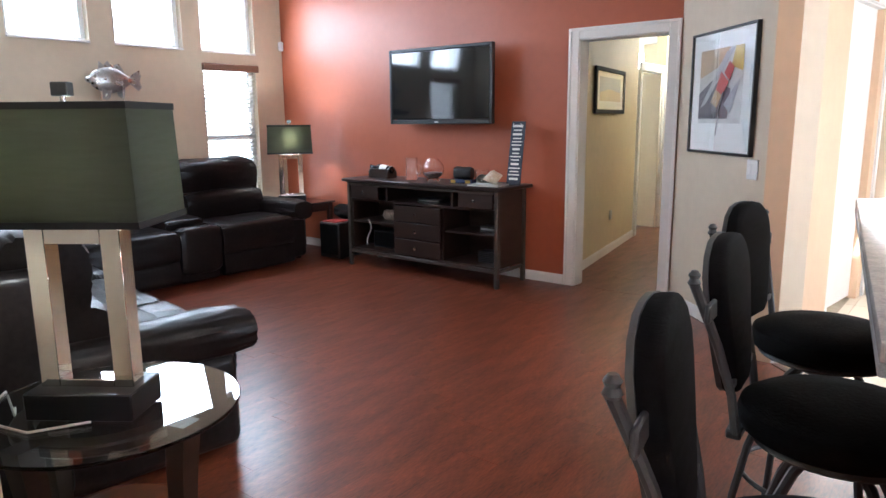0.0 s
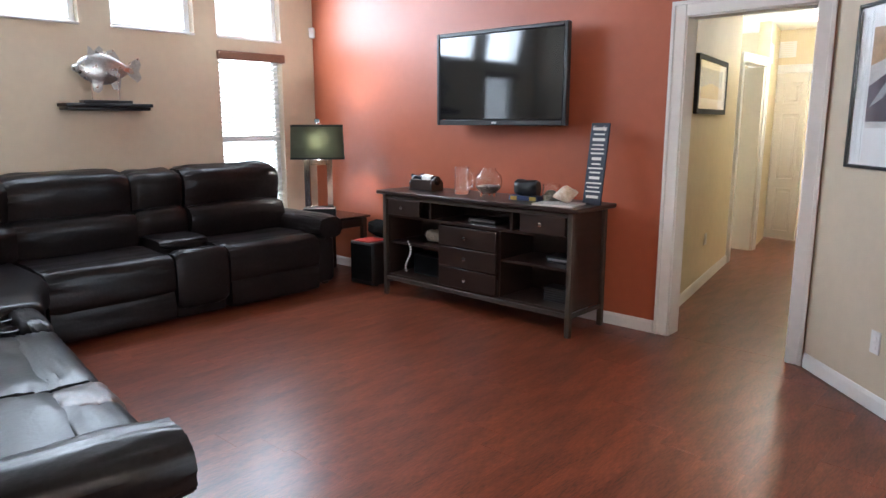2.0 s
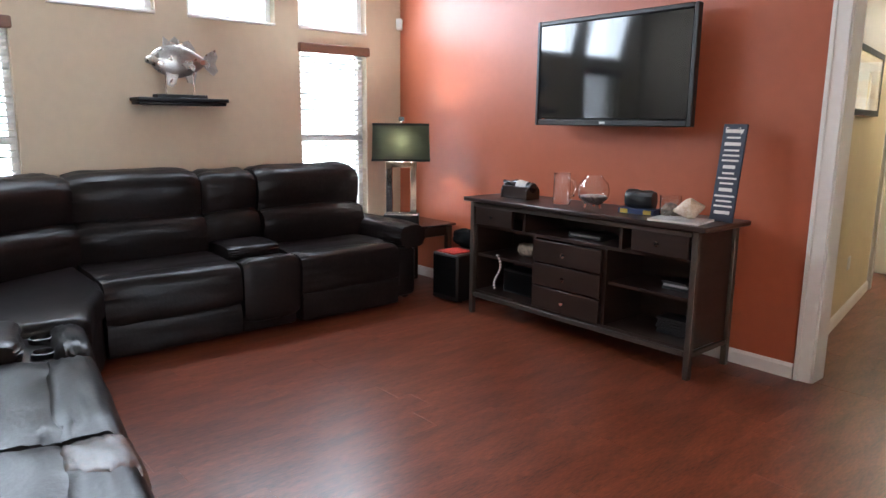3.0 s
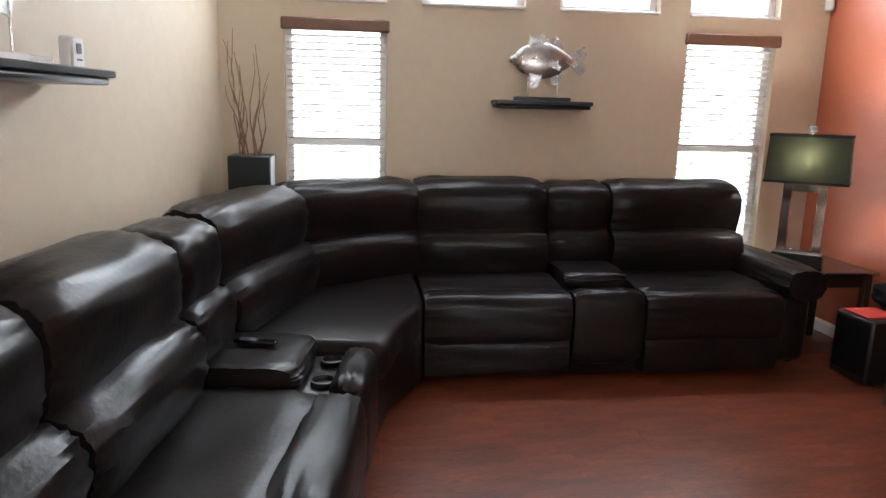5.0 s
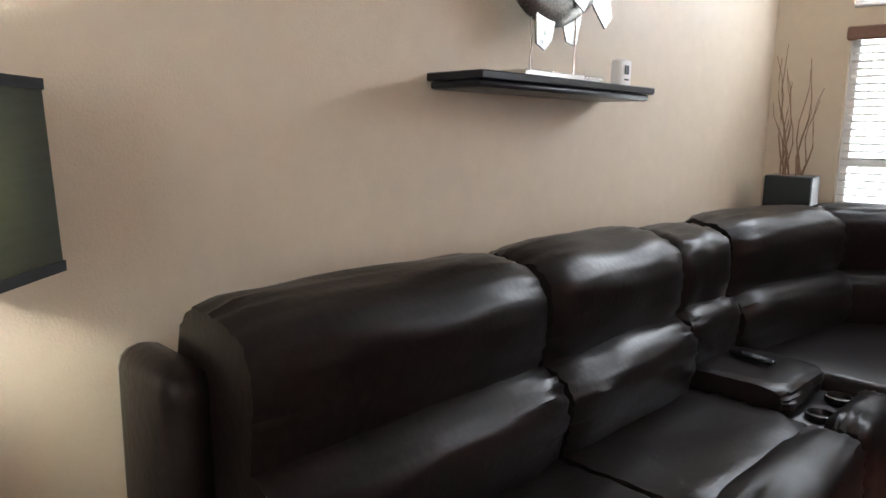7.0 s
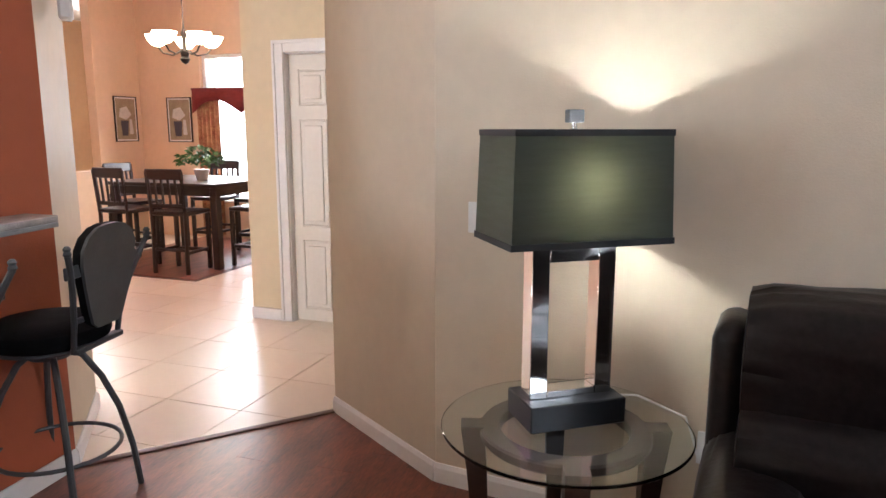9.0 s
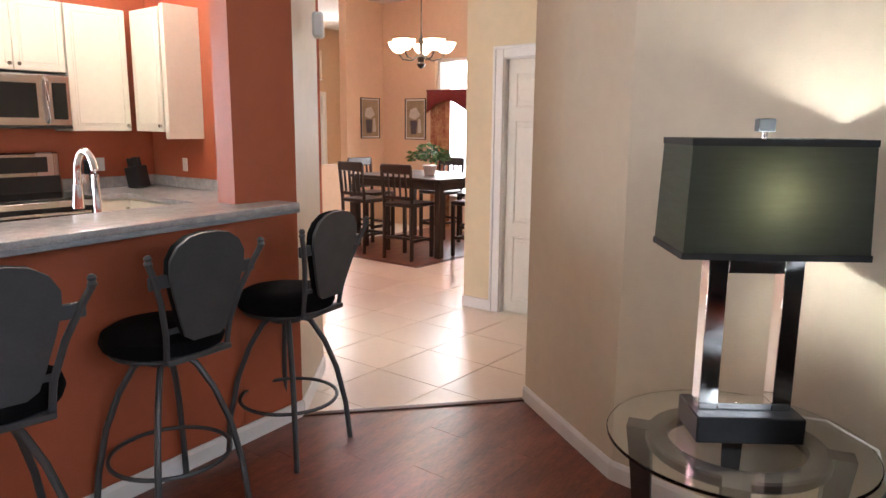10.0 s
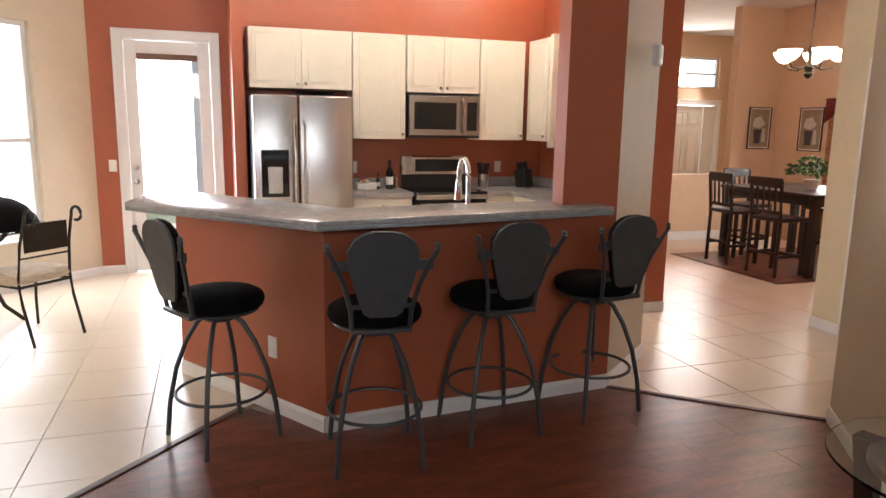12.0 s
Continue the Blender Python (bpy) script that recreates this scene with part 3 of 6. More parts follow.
part("blind_rail", box((0, -0.03, 2.20), (0.58, 0.03, 0.06), 0.006), M_VALANCE, pl, "tan shade rail at the top of the glass")
part("knob", lathe([(0.026, 0), (0.026, 0.008), (0.011, 0.012), (0.011, 0.035), (0.026, 0.045), (0.026, 0.06), (0.012, 0.07)], 14), M_STEEL, pl, "brushed metal knob").matrix_local = pose(-0.35, -0.02, 0.94, 90)
part("deadbolt", cyl((-0.35, -0.02, 1.08), (-0.35, -0.045, 1.08), 0.028), M_STEEL, pl, "brushed metal deadbolt")
sd = casing("door_7", pose(-0.302, 5.52, 0, 0, 0, 83), 0.9, 2.2, label="white casing of the glazed door in the nook")
sl2 = tagged(thing("door_7_leaf", "white door with a frosted glass pane in the nook", "door", pose(-0.35, 5.52, 0.012, 0, 0, 83)), kind="structure")
part("leaf", box((0, 0.02, 1.09), (0.86, 0.04, 2.17), 0.004), M_TRIM, sl2)
area_post = tagged(thing("patio_post", "pale blue-grey patio post outside the door", "post", pose(6.6, 2.9, -0.3)), kind="structure")
part("post", box((0, 0, 1.5), (0.22, 0.22, 3.0), 0.01), material("pale_blue_post", (0.38, 0.48, 0.55), 0.6, vary=0.04, scale=3), area_post)


# ---- sectional sofa ----
def recliner(m, w, seed, label, arm=0, inset=0.0, group="sectional sofa modules"):
    """One reclining seat, its front towards +y; arm: -1 or 1 for an armrest on that side, which takes inset of the seat's width."""
    t = thing("sofa_recliner", label, "sofa", m, group)
    ws, xs = w - inset, -arm * inset / 2
    part("base", box((xs, 0.50, 0.20), (ws - 0.02, 0.80, 0.32), 0.03, seg=2), M_LEATHER, t)
    part("back_frame", box((0, 0.07, 0.46), (w - 0.01, 0.16, 0.86), 0.05, seg=3), M_LEATHER, t)
    part("footrest", cushion((xs, 0.905, 0.135), (ws - 0.01, 0.13, 0.21), 5, 0.004, seed, pinch=0.04), M_LEATHER, t)
    part("seat_front", cushion((xs, 0.86, 0.345), (ws - 0.004, 0.25, 0.30), 3.2, 0.008, seed + 1, pinch=0.07), M_LEATHER, t)
    part("seat_cushion", cushion((xs, 0.55, 0.40), (ws - 0.004, 0.60, 0.20), 4.5, 0.008, seed + 2, sag=0.012, pinch=0.07), M_LEATHER, t)
    part("lumbar_cushion", cushion((0, 0.28, 0.59), (w - 0.004, 0.32, 0.36), 3.0, 0.012, seed + 3, tilt=-12), M_LEATHER, t)
    part("head_cushion", cushion((0, 0.185, 0.845), (w - 0.002, 0.36, 0.42), 3.0, 0.012, seed + 4, tilt=-9), M_LEATHER, t)
    if arm:
        x = arm * (w / 2 - inset + 0.135)
        part("arm_panel", box((x, 0.46, 0.25), (0.21, 0.82, 0.42), 0.05, seg=3), M_LEATHER, t)
        part("arm_pad", placed(cushion((0, 0, 0), (0.92, 0.27, 0.20), 2.6, 0.010, seed + 5), pose(x, 0.50, 0.53, 0, 0, 90)), M_LEATHER, t)
        part("wing", box((arm * (w / 2 + 0.03), 0.055, 0.50), (0.11, 0.29, 0.86), 0.05, seg=3), M_LEATHER, t)
    return t


def console(m, w, seed):
    t = thing("sofa_console", "dark leather console with cup holders between the sofa seats", "sofa console", m, "sectional sofa modules")
    part("base", box((0, 0.50, 0.24), (w - 0.01, 0.84, 0.44), 0.03, seg=2), M_LEATHER, t)
    part("back_frame", box((0, 0.07, 0.46), (w - 0.01, 0.16, 0.86), 0.05, seg=3), M_LEATHER, t)
    part("front_pad", cushion((0, 0.90, 0.30), (w - 0.004, 0.16, 0.42), 4, 0.005, seed), M_LEATHER, t)
    part("lid", cushion((0, 0.52, 0.505), (w - 0.03, 0.42, 0.11), 4.5, 0.004, seed + 1), M_LEATHER, t)
    for q in (-1, 1):
        part("cup_holder", lathe([(0.043, 0), (0.047, 0.0), (0.047, 0.02), (0.04, 0.022), (0.036, 0.004)], 20, (q * w * 0.24, 0.80, 0.46)), M_BLACK, t, "black cup holder ring")
    part("lumbar_cushion", cushion((0, 0.27, 0.60), (w - 0.004, 0.26, 0.34), 3.6, 0.010, seed + 2, tilt=-10), M_LEATHER, t)
    part("head_cushion", cushion((0, 0.19, 0.835), (w - 0.004, 0.32, 0.40), 3.6, 0.010, seed + 3, tilt=-8), M_LEATHER, t)
    return t


XB = -5.86
recliner(pose(XB, (2.0 + 2.83) / 2, 0, 0, 0, -90), 0.83, 11, "dark brown leather recliner seat below the shelf with a metal fish")
console(pose(XB, (2.83 + 3.24) / 2, 0, 0, 0, -90), 0.41, 21)
recliner(pose(XB, (3.24 + 4.12) / 2, 0, 0, 0, -90), 0.88, 31, "dark brown leather recliner seat with an armrest by the lamp", arm=-1, inset=0.05)
console(south(1.95, 0.20), 0.44, 41)
recliner(south(2.575, 0.20), 0.80, 51, "dark brown glossy leather recliner seat below the long shelf")
ra = recliner(south(3.44, 0.20), 0.92, 61, "dark brown glossy leather recliner seat with worn edges and an armrest", arm=1, inset=0.19)
part("worn_patch", cushion((-0.31, 0.868, 0.35), (0.26, 0.245, 0.296), 3.2, 0.008, 62, pinch=0.07), M_WORN, ra, "reddish worn leather at the seat's front edge")
tc = thing("sofa_corner", "dark brown leather corner seat of the sectional sofa", "sofa", pose(0, 0, 0), "sectional sofa modules")
part("base", prism([(-5.80, 0.88), (-4.29, 0.82), (-4.17, 1.72), (-4.52, 1.80), (-4.74, 1.94), (-4.92, 2.0), (-5.80, 2.0)], 0.04, 0.36), M_LEATHER, tc)
def corner_seat():
    bm = prism([(-5.72, 0.95), (-4.29, 0.88), (-4.15, 1.77), (-4.46, 1.85), (-4.70, 1.97), (-4.92, 2.0), (-5.72, 2.0)], 0.32, 0.50)
    bmesh.ops.bevel(bm, geom=bm.edges[:], offset=0.05, segments=3, affect="EDGES", profile=0.5)
    return bm
part("seat_cushion", corner_seat(), M_LEATHER, tc)
for k, (px, py, rz, w) in enumerate(((-5.61, 1.50, -59, 0.90), (-4.83, 0.92, -18, 0.98))):
    m = pose(px, py, 0, 0, 0, rz)
    part("lumbar_cushion", placed(cushion((0, 0.27, 0.59), (w, 0.32, 0.36), 3.0, 0.012, 70 + k, tilt=-12), m), M_LEATHER, tc)
    part("head_cushion", placed(cushion((0, 0.18, 0.845), (w, 0.36, 0.42), 3.0, 0.012, 80 + k, tilt=-9), m), M_LEATHER, tc)
rc = thing("remote_control", "slim black remote control lying on the console", "remote control", south(1.93, 0.72, 0.567, 80))
part("body", box((0, 0, 0.009), (0.17, 0.042, 0.016), 0.005), M_GLOSSBLACK, rc)


# ---- lamps and lamp tables ----
def table_lamp(m, k, label, bulb_watts):
    """A lamp with a rectangular chrome loop on a black block and an oblong fabric shade."""
    t = thing("table_lamp", label, "table lamp", m, "matching table lamps")
    part("base", box((0, 0, 0.04 * k), (0.29 * k, 0.17 * k, 0.075 * k), 0.004), M_BLACKWOOD, t, "black painted block base")
    b = bmesh.new()
    for q in (-1, 1):
        bm_box(b, (q * 0.10 * k, 0, 0.295 * k), (0.052 * k, 0.06 * k, 0.435 * k), 0.002)
    bm_box(b, (0, 0, 0.488 * k), (0.148 * k, 0.06 * k, 0.048 * k), 0.002)
    bm_box(b, (0, 0, 0.088 * k), (0.148 * k, 0.06 * k, 0.02 * k), 0.002)
    part("loop", b, M_CHROME, t, "mirror chrome rectangular loop")
    part("stem", cyl((0, 0, 0.51 * k), (0, 0, 0.86 * k), 0.007 * k), M_STEEL, t)
    z0, z1 = 0.52 * k, 0.82 * k
    x0, x1, y0, y1 = 0.232 * k, 0.222 * k, 0.135 * k, 0.128 * k
    b = bmesh.new()
    for th in (0.0, 0.004):
        lo = [b.verts.new((sx * (x0 - th), sy * (y0 - th), z0)) for sx, sy in ((-1, -1), (1, -1), (1, 1), (-1, 1))]
        hi = [b.verts.new((sx * (x1 - th), sy * (y1 - th), z1)) for sx, sy in ((-1, -1), (1, -1), (1, 1), (-1, 1))]
        for i in range(4):
            b.faces.new((lo[i], lo[(i + 1) % 4], hi[(i + 1) % 4], hi[i]))
    bmesh.ops.recalc_face_normals(b, faces=b.faces)
    part("shade", b, M_SHADE_LIT, t, "dark green fabric shade")
    for z, x, y in ((z0 + 0.008 * k, x0, y0), (z1 - 0.008 * k, x1, y1)):
        b = bmesh.new()
        for q in (-1, 1):
            bm_box(b, (0, q * y, z), (2 * x + 0.006, 0.006, 0.017 * k))
            bm_box(b, (q * x, 0, z), (0.006, 2 * y - 0.006, 0.017 * k))
        part("shade_trim", b, M_SHADE_TRIM, t, "black binding on the shade's edge")
    part("finial", box((0, 0, 0.855 * k), (0.045 * k, 0.03 * k, 0.035 * k), 0.003), M_STOOL, t)
    part("bulb", lathe([(0.012, 0), (0.014, 0.02), (0.03, 0.05), (0.03, 0.07), (0.012, 0.092)], 14, (0, 0, 0.57 * k)), M_BULB, t, "glowing warm bulb")
    lamp = point_light("lamp_bulb", (0, 0, 0), bulb_watts, (1.0, 0.96, 0.82), 0.035)
    lamp.parent = None
    lamp.location = m @ Vector((0.0, 0.055, 0.68 * k))
    return t


def shade_material():
    m = material("dark_green_shade_lit", (0.020, 0.026, 0.021), 0.85, vary=0.12, scale=9, bump=0.3, bump_scale=110, stretch=(1, 1, 9))
    nt = m.node_tree
    tr = nt.nodes.new("ShaderNodeBsdfTranslucent")
    tr.inputs[0].default_value = (0.50, 0.50, 0.36, 1)
    mx = nt.nodes.new("ShaderNodeMixShader")
    mx.inputs[0].default_value = 0.14
    out = nt.nodes["Material Output"]
    nt.links.new(nt.nodes["Principled BSDF"].outputs[0], mx.inputs[1])
    nt.links.new(tr.outputs[0], mx.inputs[2])
    nt.links.new(mx.outputs[0], out.inputs[0])
    return m


M_SHADE_LIT = shade_material()
LT = (-1.59, 0.63)
gt = thing("glass_table", "round clear glass side table on dark wooden legs", "side table", pose(*LT, 0))
part("tabletop", lathe([(0.387, 0.545), (0.39, 0.548), (0.39, 0.554), (0.387, 0.557)], 96), M_TABLEGLASS, gt, "clear round glass top with a green bevelled edge").visible_shadow = False
part("lower_ring", ring([(0.205, 0.505), (0.262, 0.505), (0.268, 0.512), (0.268, 0.533), (0.262, 0.540), (0.205, 0.540), (0.200, 0.533), (0.200, 0.512)], 48), M_WOOD, gt, "dark wooden ring below the glass")
for i in range(4):
    a = radians(16 + 90 * i)
    leg = bmesh.new()
    rows_ = []
    for r, z, h in ((0.265, 0.0, 0.022), (0.262, 0.20, 0.026), (0.275, 0.40, 0.032), (0.290, 0.543, 0.036)):
        rows_.append([leg.verts.new(((r + dx * h) * math.cos(a) - dy * h * math.sin(a), (r + dx * h) * math.sin(a) + dy * h * math.cos(a), z)) for dx, dy in ((-1, -1), (1, -1), (1, 1), (-1, 1))])
    for lo, hi in zip(rows_, rows_[1:]):
        for q in range(4):
            leg.faces.new((lo[q], lo[(q + 1) % 4], hi[(q + 1) % 4], hi[q]))
    leg.faces.new(rows_[0])
    leg.faces.new(rows_[-1])
    bmesh.ops.recalc_face_normals(leg, faces=leg.faces)
    part("leg", leg, M_WOOD, gt)
part("lower_shelf", lathe([(0.20, 0.17), (0.203, 0.173), (0.203, 0.179), (0.20, 0.182)], 64), M_TABLEGLASS, gt, "small glass lower shelf").visible_shadow = False
table_lamp(pose(LT[0] + 0.005, LT[1] - 0.04, 0.558, 0, 0, 36), 1.11, "chrome loop lamp with a lit dark green shade on the table", 11)
cb = thing("power_cord", "white lamp cord trailing over the glass table", "cable")
part("cord", tube([(LT[0] + 0.1, LT[1] - 0.10, 0.566), (LT[0] + 0.02, LT[1] - 0.24, 0.562), (LT[0] - 0.2, LT[1] - 0.3, 0.562), (LT[0] - 0.36, LT[1] - 0.16, 0.562), (LT[0] - 0.40, LT[1] - 0.13, 0.45), (LT[0] - 0.42, LT[1] - 0.12, 0.47)], 0.004, 6), M_WHITE, cb)
L2 = (-5.36, 4.52)
g2 = thing("lamp_table", "small dark square side table with a glass top beside the sofa", "side table", pose(*L2, 0))
for sx in (-1, 1):
    for sy in (-1, 1):
        part("leg", box((sx * 0.23, sy * 0.23, 0.27), (0.05, 0.05, 0.54), 0.006), M_WOOD, g2)
    part("apron", box((0, sx * 0.23, 0.50), (0.42, 0.03, 0.08), 0.004), M_WOOD, g2)
    part("apron", box((sx * 0.23, 0, 0.50), (0.03, 0.40, 0.08), 0.004), M_WOOD, g2)
part("tabletop", box((0, 0, 0.552), (0.56, 0.56, 0.02), 0.006), M_GLOSSBLACK, g2, "dark glass top")
table_lamp(pose(-5.34, 4.42, 0.562, 0, 0, -130), 0.99, "chrome loop lamp with a lit dark shade in the corner", 12)


# ---- television, stand and what stands on it ----
tv = thing("television", "large flat black television mounted on the red wall", "television", pose(-3.56, 4.74, 1.375))
part("screen", box((0, -0.028, 0.352), (1.13, 0.006, 0.61), 0.001), M_GLOSSBLACK, tv, "glossy black reflecting screen")
b = bmesh.new()
for q in (-1, 1):
    bm_box(b, (q * 0.585, -0.015, 0.345), (0.03, 0.045, 0.69), 0.006)
bm_box(b, (0, -0.015, 0.675), (1.14, 0.045, 0.03), 0.006)
bm_box(b, (0, -0.015, 0.02), (1.14, 0.045, 0.04), 0.006)
part("bezel", b, M_BLACK, tv)
part("back_shell", box((0, 0.025, 0.345), (1.12, 0.04, 0.63), 0.012), M_BLACK, tv)
part("badge", box((-0.02, -0.0385, 0.02), (0.045, 0.002, 0.014), 0.0005), M_STEEL, tv)
part("wall_mount", box((0, 0.1, 0.36), (0.5, 0.11, 0.36), 0.004), M_IRON, tv)

SX0, SX1, SY0, SY1, SH = -4.47, -2.685, 4.39, 4.84, 0.86
SW, SD = SX1 - SX0, SY1 - SY0
st = thing("media_cabinet", "dark wood media cabinet with metal legs, open shelves and drawers", "tv stand", pose((SX0 + SX1) / 2, SY0, 0))
part("top", box((0, SD / 2, SH - 0.015), (SW + 0.10, SD + 0.05, 0.03), 0.006), M_WOOD, st)
for sx in (-1, 1):
    for yy in (0.02, SD - 0.02):
        part("leg", box((sx * (SW / 2 - 0.018), yy, (SH - 0.03) / 2), (0.036, 0.036, SH - 0.03), 0.003), M_FRAME, st, "brown grey metal leg")
    part("side_panel", box((sx * (SW / 2 - 0.03), SD / 2, 0.49), (0.02, SD - 0.08, 0.66), 0.002), M_WOOD, st)
    part("side_rail", box((sx * (SW / 2 - 0.018), SD / 2, 0.14), (0.025, SD - 0.08, 0.025), 0.002), M_FRAME, st)
for z, hh in ((0.145, 0.03), (SH - 0.05, 0.03)):
    part("front_rail", box((0, 0.018, z), (SW - 0.075, 0.03, hh), 0.003), M_FRAME, st)
part("back_panel", box((0, SD - 0.02, 0.49), (SW - 0.08, 0.012, 0.66)), M_WOOD, st)
part("bottom", box((0, SD / 2, 0.168), (SW - 0.085, SD - 0.05, 0.018)), M_WOOD, st)
part("shelf", box((0, SD / 2 + 0.01, 0.655), (SW - 0.085, SD - 0.06, 0.02)), M_WOOD, st)
B3 = SW / 3 - 0.02
for q in (-1, 1):
    part("divider", box((q * B3 / 2, SD / 2, 0.41), (0.022, SD - 0.06, 0.47)), M_WOOD, st)
    part("divider", box((q * (B3 / 2 + 0.10), SD / 2, 0.735), (0.022, SD - 0.06, 0.14)), M_WOOD, st)
    part("shelf", box((q * (B3 + 0.0), SD / 2 + 0.01, 0.44), (B3 - 0.03, SD - 0.07, 0.018)), M_WOOD, st)
    d = part("drawer", box((q * (SW / 2 - 0.235), 0.014, 0.735), (0.36, 0.022, 0.125), 0.003), M_WOOD, st)
    part("handle", lathe([(0.006, 0), (0.006, 0.012), (0.015, 0.018), (0.015, 0.028), (0.006, 0.03)], 12), M_CHROME, d, "small bright metal knob").matrix_local = pose(q * (SW / 2 - 0.235), 0.004, 0.735, 90)
for i in range(3):
    zc = 0.565 - i * 0.155
    d = part("drawer", box((0, 0.014, zc), (B3 - 0.03, 0.022, 0.145), 0.003), M_WOOD, st)
    part("handle", lathe([(0.006, 0), (0.006, 0.012), (0.015, 0.018), (0.015, 0.028), (0.006, 0.03)], 12), M_CHROME, d, "small bright metal knob").matrix_local = pose(0, 0.004, zc, 90)


# ---- breakfast bar ----
bt = tagged(thing("bar_counter", "grey stone-patterned breakfast bar counter on the red half wall", "counter"), kind="")
BAR = [(0.38, 0.68), (0.12, 2.37), (1.10, 3.26), (1.50, 3.20), (1.66, 2.95), (0.62, 2.16), (0.75, 0.921), (0.535, 0.921), (0.55, 0.68)]
def bar_slab(z0, z1, bev):
    bm = prism(BAR, z0, z1)
    bmesh.ops.bevel(bm, geom=bm.edges[:], offset=bev, segments=2, affect="EDGES", profile=0.5)
    return bm
part("slab", bar_slab(1.115, 1.142, 0.004), M_COUNTER, bt)
part("edge_band", bar_slab(1.096, 1.1155, 0.003), M_EDGE, bt, "blue-grey stone edge")


def bar_stool(m, label):
    """A swivel stool; it faces +y. Shield back of grey metal with black padding towards the seat."""
    t = thing("bar_stool", label, "bar stool", m, "bar stools at the counter")
    for i in range(4):
        a = radians(45 + 90 * i)
        pts = [(r * math.cos(a), r * math.sin(a), z) for r, z in ((0.06, 0.64), (0.11, 0.60), (0.17, 0.50), (0.225, 0.36), (0.265, 0.18), (0.285, 0.0))]
        part("leg", tube(pts, 0.0125, 8), M_STOOL, t)
    part("foot_ring", tube([(0.222 * math.cos(a), 0.222 * math.sin(a), 0.245) for a in (math.tau * i / 36 for i in range(36))], 0.0085, 8, True), M_STOOL, t)
    part("swivel", cyl((0, 0, 0.615), (0, 0, 0.665), 0.075, n=20), M_STOOL, t)
    part("seat_frame", lathe([(0.0, 0.662), (0.19, 0.662), (0.195, 0.668), (0.19, 0.676), (0.0, 0.676)], 32), M_STOOL, t)
    part("seat", lathe([(0.0, 0.677), (0.19, 0.677), (0.213, 0.69), (0.222, 0.715), (0.214, 0.742), (0.18, 0.762), (0.10, 0.77), (0.0, 0.772)], 36), M_FABRIC, t, "round black fabric seat cushion")
    part("rear_bracket", box((0, -0.205, 0.682), (0.27, 0.035, 0.022), 0.004), M_STOOL, t)
    for q in (-1, 1):
        part("upright", tube([(q * 0.128, -0.20, 0.685), (q * 0.134, -0.215, 0.78), (q * 0.165, -0.245, 0.90), (q * 0.205, -0.275, 1.00), (q * 0.232, -0.29, 1.055)], 0.011, 8), M_STOOL, t)
        part("knob", lathe([(0.011, 0), (0.015, 0.006), (0.010, 0.016), (0.014, 0.024), (0.007, 0.034)], 10, (q * 0.232, -0.29, 1.052)), M_STOOL, t)
        part("ear", box((q * 0.17, -0.262, 0.985), (0.10, 0.012, 0.045), 0.004), M_STOOL, t)
        part("lower_stay", box((q * 0.105, -0.218, 0.795), (0.07, 0.010, 0.02), 0.003), M_STOOL, t)
    out = [(0.055, 0.755), (0.085, 0.775), (0.105, 0.83), (0.135, 0.93), (0.152, 1.0), (0.152, 1.055), (0.125, 1.10), (0.08, 1.128), (0.03, 1.137)]
    shape = out + [(-x, z) for x, z in reversed(out)]
    bk = plate(shape, 0.0, 0.012)
    pad = plate([(x * 0.99, z - 0.002) for x, z in shape], 0.013, 0.052)
    es = [e for e in pad.edges if all(v.co.y > 0.05 for v in e.verts)] or [e for e in pad.edges if all(v.co.y < -0.05 for v in e.verts)]
    bmesh.ops.bevel(pad, geom=es, offset=0.018, segments=3, affect="EDGES", profile=0.5)
    lean = Matrix.Translation((0, -0.255, 0)) @ Matrix.Translation((0, 0, 0.75)) @ Matrix.Rotation(radians(7), 4, "X") @ Matrix.Translation((0, 0, -0.75))
    part("back_panel", placed(bk, lean), M_STOOL, t, "grey metal shield-shaped back")
    part("back_pad", placed(pad, lean), M_FABRIC, t, "black padded fabric back")
    return t


bar_stool(pose(0.345, 0.805, 0, 0, 0, -79), "grey metal bar stool with a black seat beside the pillar")
bar_stool(pose(0.25, 1.46, 0, 0, 0, -85), "grey metal bar stool with a black seat at the counter")
bar_stool(pose(0.11, 2.11, 0, 0, 0, -95), "grey metal bar stool with a black seat by the counter's bend")
bar_stool(pose(0.53, 2.80, 0, 0, 0, -152), "grey metal bar stool with black seat, turned along the counter")


# ---- kitchen ----
def knob_part(parent, p, axis):
    b = cyl((0, 0, 0), (0, 0, 0.022), 0.012, 0.015, 12)
    o = part("knob", b, M_STEEL, parent, "brushed metal knob")
    o.matrix_local = p
    return o


